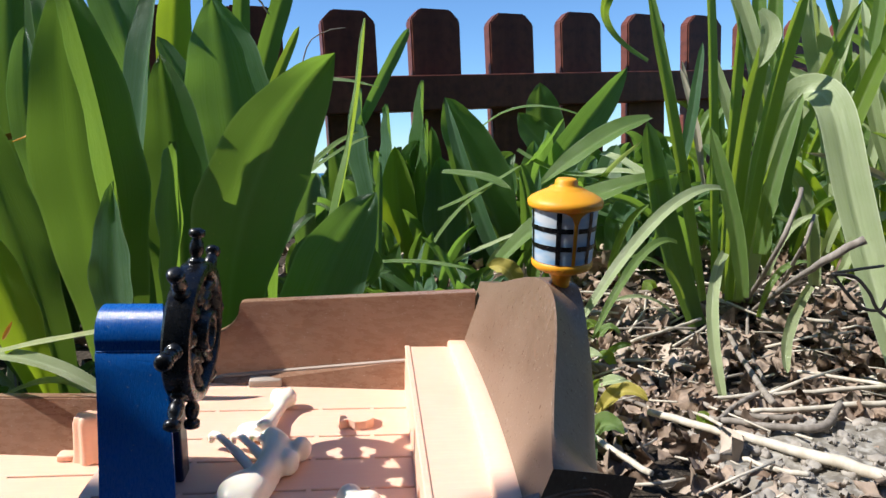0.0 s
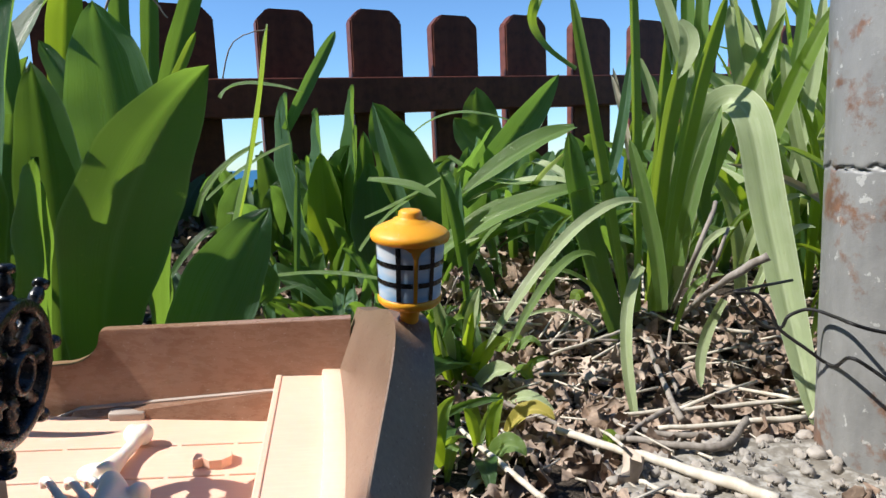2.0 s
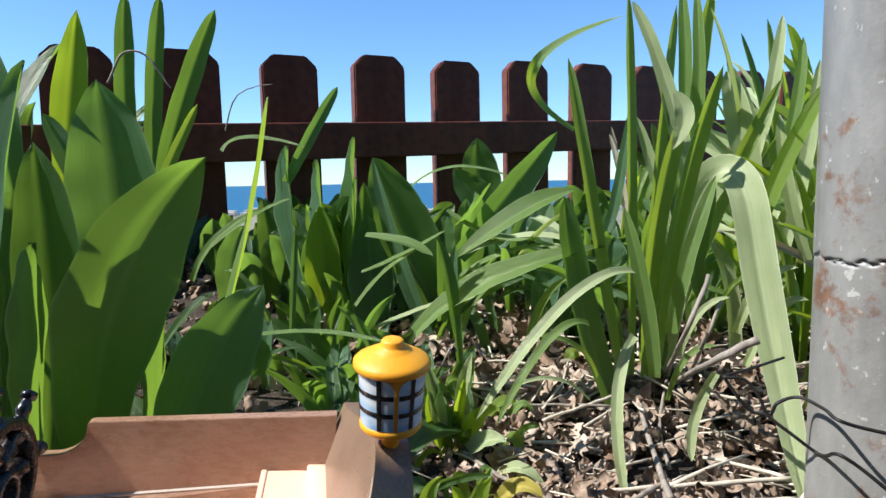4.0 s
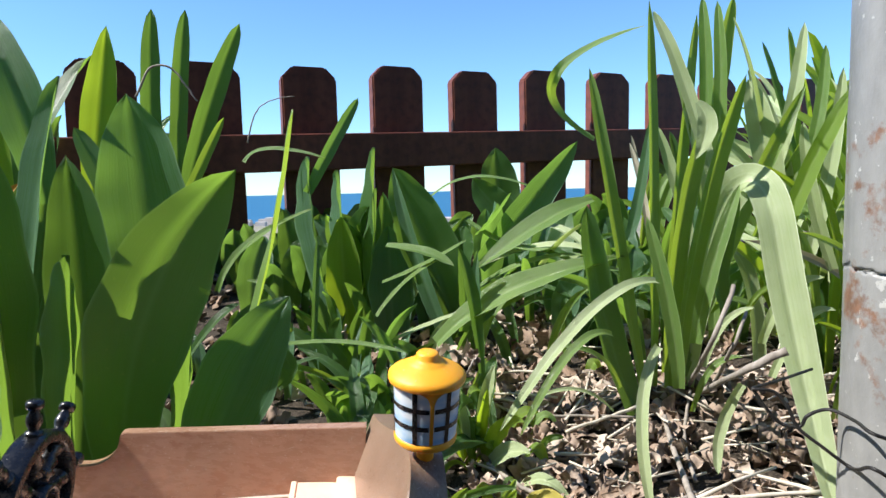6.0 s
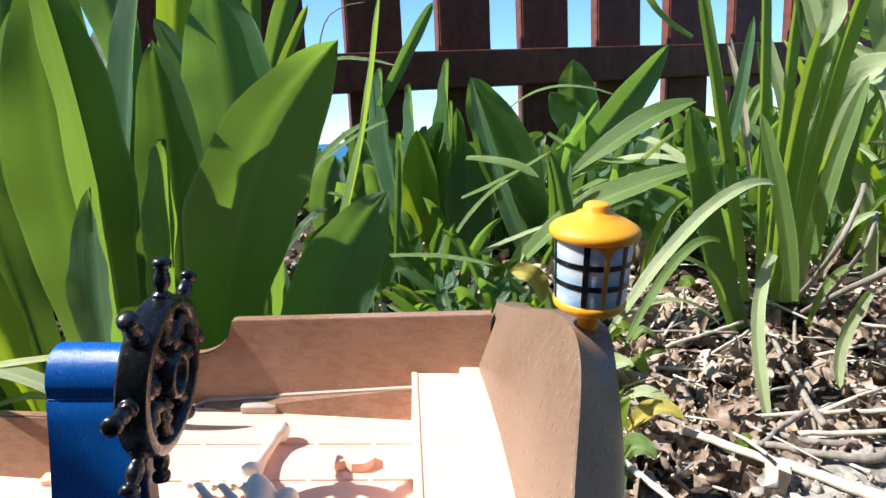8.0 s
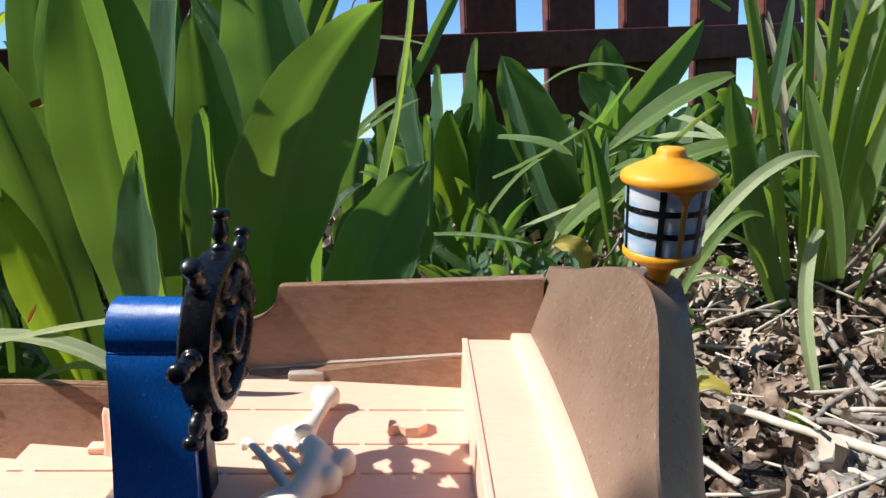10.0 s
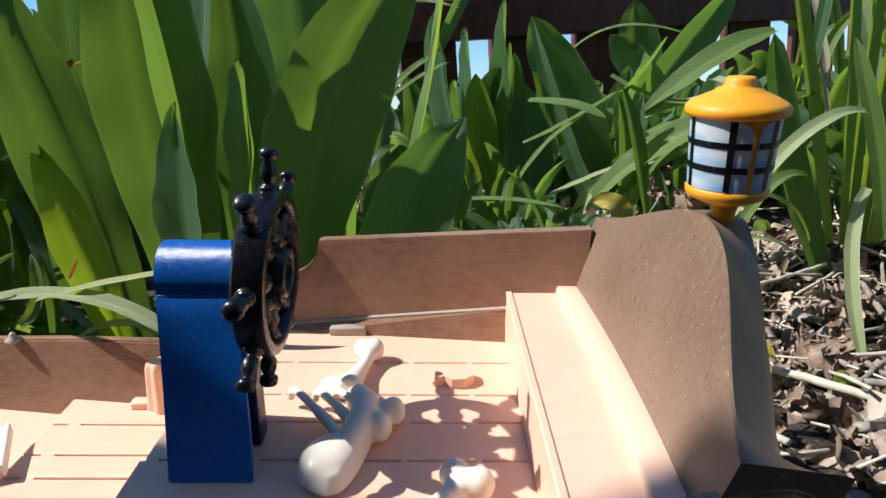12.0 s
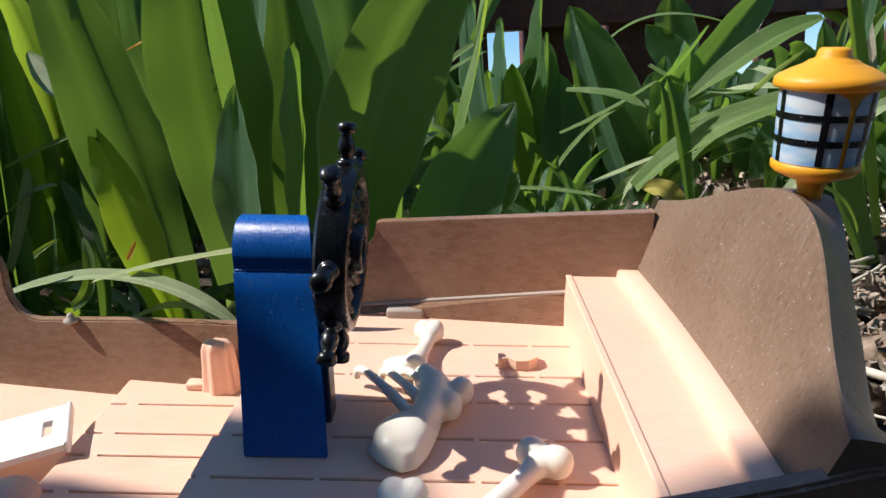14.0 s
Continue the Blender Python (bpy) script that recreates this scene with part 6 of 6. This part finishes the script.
def litter():
    rnd = random.Random(8)
    bm = bmesh.new()
    for i in range(5200):
        x, y = rnd.uniform(-0.02, 0.75), rnd.uniform(0.26, 0.80)
        if i > 3400:
            x, y = rnd.uniform(-0.5, 0.2), rnd.uniform(0.34, 0.80)
        if on_slab(x, y) and rnd.random() < 0.82:
            continue
        size = rnd.choice((0.007, 0.011, 0.016, 0.021, 0.029)) * rnd.uniform(0.7, 1.2)
        rot = Euler((rnd.gauss(0, 0.8), rnd.gauss(0, 0.8), rnd.uniform(0, 6.28))).to_matrix()
        z = ground_z(x, y) + 0.010 * noise.noise(Vector((x * 14, y * 14, 0))) + rnd.uniform(-0.002, 0.008)
        dry_leaf_mesh(bm, (x, y, z), size, rot, rnd.uniform(-0.5, 0.7), rnd, 8)
    tagged(part("leaf_litter", bm, M_LITTER), "pale and brown dry leaf litter covering the soil", "leaf litter", kind="stuff")
    bm = bmesh.new()
    for i in range(480):
        x, y = rnd.uniform(0.0, 0.7), rnd.uniform(0.28, 0.75)
        if on_slab(x, y):
            continue
        a, ln = rnd.uniform(0, 6.28), rnd.uniform(0.01, 0.045)
        z = ground_z(x, y) + rnd.uniform(0.002, 0.012)
        d = Vector((math.cos(a), math.sin(a), rnd.uniform(-0.25, 0.25))) * ln
        p = Vector((x, y, z))
        tube(bm, [p, p + d * 0.5 + Vector((0, 0, rnd.uniform(-0.002, 0.002))), p + d], [rnd.uniform(0.0004, 0.0010)] * 3, 5)
    for i in range(48):
        x, y = rnd.uniform(0.09, 0.42), rnd.uniform(0.36, 0.66)
        a, ln = rnd.gauss(0.1, 0.7), rnd.uniform(0.04, 0.10)
        d = Vector((math.cos(a), math.sin(a), 0)) * ln
        p = Vector((x, y, ground_z(x, y) + rnd.uniform(0.004, 0.014)))
        q = p + d
        q.z = ground_z(q.x, q.y) + rnd.uniform(0.004, 0.016)
        r = rnd.uniform(0.0006, 0.0014)
        tube(bm, [p, (p + q) / 2 + Vector((rnd.gauss(0, 0.003), rnd.gauss(0, 0.003), rnd.gauss(0, 0.002))), q], [r, r * 0.9, r * 0.7], 6)
    tagged(part("straw_litter", bm, M_STRAW), "bleached straw bits strewn over the litter", "straw", kind="stuff")
    for i in range(150):
        x, y = rnd.uniform(0.07, 0.34), rnd.uniform(0.29, 0.50)
        if on_slab(x, y):
            continue
        bm = bmesh.new()
        rot = Euler((rnd.gauss(0, 0.5), rnd.gauss(0, 0.5), rnd.uniform(0, 6.28))).to_matrix()
        dry_leaf_mesh(bm, (0, 0, 0), rnd.uniform(0.013, 0.030), rot, rnd.uniform(-0.6, 0.9), rnd, 9)
        ob = part("dry_leaf", bm, M_LITTER)
        ob.location = (x, y, ground_z(x, y) + 0.006)
        tagged(ob, "curled brown dry leaf on the litter", "dry leaf", "dry leaves")


litter()


def stalk(name, label, category, mat, points, r0, r1):
    pts = [Vector(p) for p in points]
    rnd = random.Random(len(label) + int(1e4 * pts[0].x))
    fine = [p + Vector((rnd.gauss(0, 1), rnd.gauss(0, 1), rnd.gauss(0, 1))) * r0 * 0.2 for p in smooth_line(pts, 5)]
    o = fine[0].copy()
    n = len(fine)
    rad = [(r0 + (r1 - r0) * i / (n - 1)) * rnd.uniform(0.88, 1.12) for i in range(n)]
    ob = part(name, tube(bmesh.new(), [p - o for p in fine], rad, 9), mat)
    ob.location = o
    return tagged(ob, label, category, group="stalks and twigs")


def wire(lines):
    root = thing("bent_wire", "thin dark bent wire tied to the steel post", "wire", Matrix.Translation(lines[0][-1]))
    for ln in lines:
        f = [p - root.location for p in smooth_line(ln)]
        part("strand", tube(bmesh.new(), f, [0.0009] * len(f), 8), M_WIRE, root)


stalk("stalk", "bleached dry plant stalk lying on the leaf litter", "dry stalk", M_STRAW, [(0.1151, 0.3689, -0.0112), (0.1459, 0.3377, -0.0112), (0.1727, 0.3098, -0.0110), (0.1954, 0.2833, -0.0110)], 0.002, 0.0032)
stalk("stalk", "bleached dry plant stalk lying on the leaf litter", "dry stalk", M_STRAW, [(0.0602, 0.3769, -0.0109), (0.0764, 0.3350, -0.0111), (0.0929, 0.2959, -0.0112)], 0.0014, 0.0018)
stalk("stalk", "bleached dry plant stalk lying on the leaf litter", "dry stalk", M_STRAW, [(0.1519, 0.3846, -0.0112), (0.2083, 0.3883, -0.0111), (0.2736, 0.3922, -0.0111)], 0.0012, 0.0016)
stalk("stalk", "bleached dry plant stalk lying on the leaf litter", "dry stalk", M_STRAW, [(0.1725, 0.3636, -0.0111), (0.2174, 0.3647, -0.0110), (0.2607, 0.3675, -0.0112)], 0.0014, 0.0018)
stalk("stalk", "bleached dry plant stalk lying on the leaf litter", "dry stalk", M_STRAW, [(0.2300, 0.4213, -0.0091), (0.2521, 0.4110, -0.0111), (0.2691, 0.3944, -0.0110)], 0.001, 0.0013)
stalk("twig", "grey weathered twig with a bent end", "twig", M_TWIG, [(0.1455, 0.3558, -0.0111), (0.1697, 0.3442, -0.0111), (0.1963, 0.3382, -0.0112), (0.2266, 0.3684, -0.0110)], 0.0018, 0.0024)
stalk("twig", "thin grey twig on the litter", "twig", M_TWIG, [(0.1147, 0.4734, 0.0111), (0.1453, 0.4755, 0.0098), (0.1841, 0.4750, 0.0076)], 0.001, 0.0012)
stalk("stalk", "bleached dry plant stalk lying on the leaf litter", "dry stalk", M_STRAW, [(0.1306, 0.4561, 0.0058), (0.1614, 0.4726, 0.0081), (0.1934, 0.4905, 0.0111)], 0.0012, 0.0014)
stalk("stalk", "bleached dry plant stalk lying on the leaf litter", "dry stalk", M_STRAW, [(0.1584, 0.4499, 0.0026), (0.1926, 0.4777, 0.0077)], 0.0009, 0.0012)
stalk("twig", "thin brown twig on the litter", "twig", M_TWIG, [(0.1348, 0.4753, 0.0104), (0.1579, 0.4917, 0.0135), (0.1798, 0.5040, 0.0155)], 0.0008, 0.001)
stalk("stalk", "bleached dry plant stalk lying on the leaf litter", "dry stalk", M_STRAW, [(0.0224, 0.3976, -0.0083), (0.0321, 0.4110, -0.0053), (0.0457, 0.4280, -0.0017)], 0.001, 0.0014)
stalk("twig", "thin grey twig on the litter", "twig", M_TWIG, [(0.0724, 0.4250, -0.0020), (0.0925, 0.4042, -0.0086), (0.1223, 0.3788, -0.0142)], 0.0012, 0.0014)
stalk("twig", "thin grey twig on the litter", "twig", M_TWIG, [(0.2069, 0.4759, 0.0075), (0.1988, 0.4323, -0.0034), (0.1887, 0.3710, -0.0100)], 0.0016, 0.0022)
stalk("twig", "thin grey twig on the litter", "twig", M_TWIG, [(0.1472, 0.3511, -0.0101), (0.1719, 0.3753, -0.0102), (0.1965, 0.3939, -0.0102)], 0.0014, 0.0016)
stalk("twig", "thin grey twig on the litter", "twig", M_TWIG, [(0.2435, 0.5186, 0.0124), (0.2129, 0.4530, -0.0029), (0.2048, 0.4137, -0.0127)], 0.0012, 0.0014)
stalk("stalk", "bleached dry plant stalk lying on the leaf litter", "dry stalk", M_STRAW, [(0.0836, 0.5284, 0.0272), (0.1122, 0.5339, 0.0270), (0.1371, 0.5292, 0.0245)], 0.001, 0.0012)
stalk("stalk", "bleached dry plant stalk lying on the leaf litter", "dry stalk", M_STRAW, [(0.0542, 0.4920, 0.0194), (0.0897, 0.5011, 0.0197), (0.1330, 0.4975, 0.0163)], 0.0009, 0.001)
stalk("stalk", "bleached dry plant stalk lying on the leaf litter", "dry stalk", M_STRAW, [(0.2651, 0.4949, 0.0082), (0.2923, 0.4869, 0.0045)], 0.0012, 0.0014)
stalk("stalk", "bleached dry plant stalk lying on the leaf litter", "dry stalk", M_STRAW, [(0.1853, 0.5257, 0.0206), (0.2121, 0.5359, 0.0218)], 0.001, 0.0012)
stalk("stalk", "curved tan stalk beside the steel post", "dry stalk", M_STRAW, [(0.2892, 0.4158, -0.0180), (0.2893, 0.3871, -0.0180), (0.2649, 0.3365, -0.0182)], 0.0022, 0.003)
stalk("twig", "thin grey twig on the litter", "twig", M_TWIG, [(0.1509, 0.3782, -0.0120), (0.1696, 0.3602, -0.0121), (0.1956, 0.3532, -0.0122)], 0.0016, 0.0018)
stalk("stalk", "bleached dry plant stalk lying on the leaf litter", "dry stalk", M_STRAW, [(0.1411, 0.3069, -0.0111), (0.1503, 0.2955, -0.0112), (0.1632, 0.2888, -0.0111)], 0.0012, 0.0014)
stalk("stick", "grey weathered stick rising from the litter, broken end", "stick", M_TWIG, [(0.2435, 0.5241, 0.0039), (0.2156, 0.3850, 0.0655), (0.2308, 0.3600, 0.0855)], 0.0016, 0.0026)
stalk("stick", "grey weathered stick leaning up through the leaves", "stick", M_TWIG, [(0.2491, 0.5383, 0.0073), (0.2155, 0.4200, 0.0754), (0.2347, 0.4300, 0.1103)], 0.0018, 0.0013)
stalk("stick", "thin pale stick leaning up through the leaves", "stick", M_TWIG, [(0.2687, 0.5386, 0.0063), (0.2293, 0.4200, 0.0710), (0.2434, 0.4300, 0.0932)], 0.0016, 0.001)
stalk("tendril", "thin dark dry tendril arching before the fence", "tendril", M_TWIG, [(-0.1232, 0.6000, 0.2228), (-0.1157, 0.6000, 0.2468), (-0.1026, 0.6000, 0.2583), (-0.0800, 0.6000, 0.2626)], 0.0007, 0.0004)
stalk("tendril", "thin dry tendril arching over the tulip leaves", "tendril", M_TWIG, [(-0.1375, 0.4200, 0.2369), (-0.1283, 0.4200, 0.2534), (-0.1163, 0.4200, 0.2542), (-0.1085, 0.4200, 0.2454), (-0.1008, 0.4200, 0.2337)], 0.0008, 0.0005)
stalk("flower_stalk", "dry brown flower stalk with a withered head", "dry flower", M_TWIG, [(0.0560, 0.5293, 0.0159), (0.0595, 0.4000, 0.0668), (0.0642, 0.4000, 0.0760)], 0.0006, 0.0006)
wire([[(0.2690, 0.4000, 0.0630), (0.2257, 0.3600, 0.0690), (0.2047, 0.3450, 0.0702), (0.2160, 0.3450, 0.0682), (0.2222, 0.3420, 0.0601), (0.2262, 0.3400, 0.0506), (0.2368, 0.3350, 0.0415), (0.2489, 0.3300, 0.0325), (0.2363, 0.3000, 0.0469), (0.2444, 0.2960, 0.0421), (0.2564, 0.2900, 0.0316)], [(0.2047, 0.3450, 0.0702), (0.2122, 0.3430, 0.0588), (0.2194, 0.3420, 0.0517), (0.2274, 0.3400, 0.0512), (0.2299, 0.3380, 0.0576), (0.2396, 0.3360, 0.0612), (0.2424, 0.3200, 0.0609), (0.2355, 0.3000, 0.0635), (0.2449, 0.2980, 0.0602), (0.2640, 0.2950, 0.0561)]])


# ---- post, paver, wall ----
def steel_post():
    bm = bmesh.new()
    segs = 120
    levels = [-0.05 + 0.01 * j for j in range(17)] + [0.120 + 0.0007 * j for j in range(40)] + [0.15 + 0.011 * j for j in range(50)]
    rings = []
    for z in levels:
        ring = []
        for i in range(segs):
            a = i * math.tau / segs
            crack = 0.1335 + 0.005 * noise.noise(Vector((math.cos(a) * 5, math.sin(a) * 5, 2))) + 0.002 * noise.noise(Vector((math.cos(a) * 22, math.sin(a) * 22, 7)))
            r = 0.034 + 0.0005 / (1 + math.exp(-(z - crack) / 0.0003)) - 0.0026 * math.exp(-((z - crack + 0.0005) / 0.0006) ** 2) + 0.0005 * noise.noise(Vector((math.cos(a) * 3, math.sin(a) * 3, z * 30)))
            ring.append(bm.verts.new((r * math.cos(a), r * math.sin(a), z)))
        rings.append(ring)
    for a, b in zip(rings, rings[1:]):
        for i in range(segs):
            bm.faces.new((a[i], a[(i + 1) % segs], b[(i + 1) % segs], b[i]))
    bm.faces.new(rings[-1])
    ob = part("steel_post", bm, M_POST)
    ob.location = (0.2830, 0.3330, 0)
    tagged(ob, "grey painted round steel post with rust and chipped paint", "post")


steel_post()


def paver():
    rnd = random.Random(4)
    bm = bmesh.new()
    n = 72
    out = []
    for i in range(n):
        a = i / n * math.tau
        r = 1 + 0.16 * noise.noise(Vector((math.cos(a) * 2, math.sin(a) * 2, 5))) + 0.07 * noise.noise(Vector((math.cos(a) * 7, math.sin(a) * 7, 9)))
        out.append((0.082 * r * math.cos(a), 0.045 * r * math.sin(a)))

    def rough(a, b):
        return 0.0030 * noise.noise(Vector((a * 55, b * 55, 1))) + 0.0020 * noise.noise(Vector((a * 170, b * 170, 4)))
    rings = []
    for k, z in [(1.0, -0.02), (1.0, -0.003), (0.97, 0.002)] + [(0.94 - 0.045 * q, 0.0042) for q in range(20)]:
        rings.append([bm.verts.new((a * k, b * k, z + (rough(a * k, b * k) if k < 1 else 0))) for a, b in out])
    for a, b in zip(rings, rings[1:]):
        for i in range(n):
            bm.faces.new((a[i], a[(i + 1) % n], b[(i + 1) % n], b[i]))
    bm.faces.new(rings[-1])
    ob = part("stone_slab", bm, M_STONE)
    ob.location = (0.210, 0.314, -0.0205)
    tagged(ob, "rough grey concrete slab with exposed pebbles", "stone slab")
    bm = bmesh.new()
    for i in range(210):
        x, y = rnd.uniform(0.13, 0.28), rnd.uniform(0.275, 0.352)
        r = rnd.choice((0.0007, 0.0010, 0.0015, 0.0022, 0.0034)) * rnd.uniform(0.7, 1.2)
        v = bmesh.ops.create_icosphere(bm, subdivisions=2, radius=r)["verts"]
        q = Vector((rnd.uniform(0.8, 1.4), rnd.uniform(0.8, 1.4), rnd.uniform(0.5, 0.9)))
        for w in v:
            w.co = Vector((w.co.x * q.x, w.co.y * q.y, w.co.z * q.z)) * (1 + 0.22 * noise.noise(w.co * (1.3 / r) + Vector((i, 0, 0)))) + Vector((x, y, -0.0155 + rnd.uniform(-0.001, 0.002)))
    tagged(part("gravel", bm, M_PEBBLE), "pale small pebbles on the concrete slab", "gravel", kind="stuff")


paver()

# unseen screen added sunward; its cut end shades the near bulwark and deck corner
bm = prism(bmesh.new(), [(-2.5, -0.1), (0.03, -0.1), (0.05, 0.601), (0.100, 0.668), (0.110, 0.690), (0.098, 0.735), (0.084, 0.800), (0.076, 0.835), (0.071, 0.848), (0.044, 0.857), (0.024, 0.881), (0.020, 0.901), (0.022, 0.925), (0.032, 0.946), (0.038, 0.963), (0.032, 0.975), (-0.002, 0.993), (-0.25, 1.051), (-2.5, 1.101)], lambda a, b, s: Vector((-0.755 + 0.01 * s, a, b)))
tagged(part("wall_west", bm, M_STONE, smooth=False), "added unseen screen, its end cut to shade the ship's near side", "wall", kind="structure")
# unseen plain wall added behind the camera; it holds back low sky light
bm = box(bmesh.new(), -4.0, 4.0, -1.55, -1.30, -0.6, 2.7, 0.01)
tagged(part("wall_south", bm, M_STONE, smooth=False), "added unseen plain grey wall that blocks sky light from behind", "wall", kind="structure")


def dry_head():
    bm = bmesh.new()
    rnd = random.Random(3)
    for i in range(26):
        rot = Euler((rnd.uniform(0, 6.28), rnd.uniform(0, 6.28), 0)).to_matrix()
        dry_leaf_mesh(bm, rot @ Vector((0, 0.0025, 0)), rnd.uniform(0.004, 0.007), rot, 0.5, rnd)
    ob = part("seed_head", bm, M_LITTER)
    return ob


stem = bpy.data.objects["flower_stalk"]
head = dry_head()
head.parent = stem
head.location = stem.data.vertices[-1].co

# small pale cone standing in for a withered bit on the ship's low bulwark
ob = part("rivet", lathe(bmesh.new(), [(0.0030, 0.0), (0.0030, 0.0006), (0.0016, 0.0012), (0.0012, 0.0030), (0.0004, 0.0036)], 16), M_GREY, bpy.data.objects["toy_ship"])
ob.location = (-0.1890, 0.0742, -0.0152)
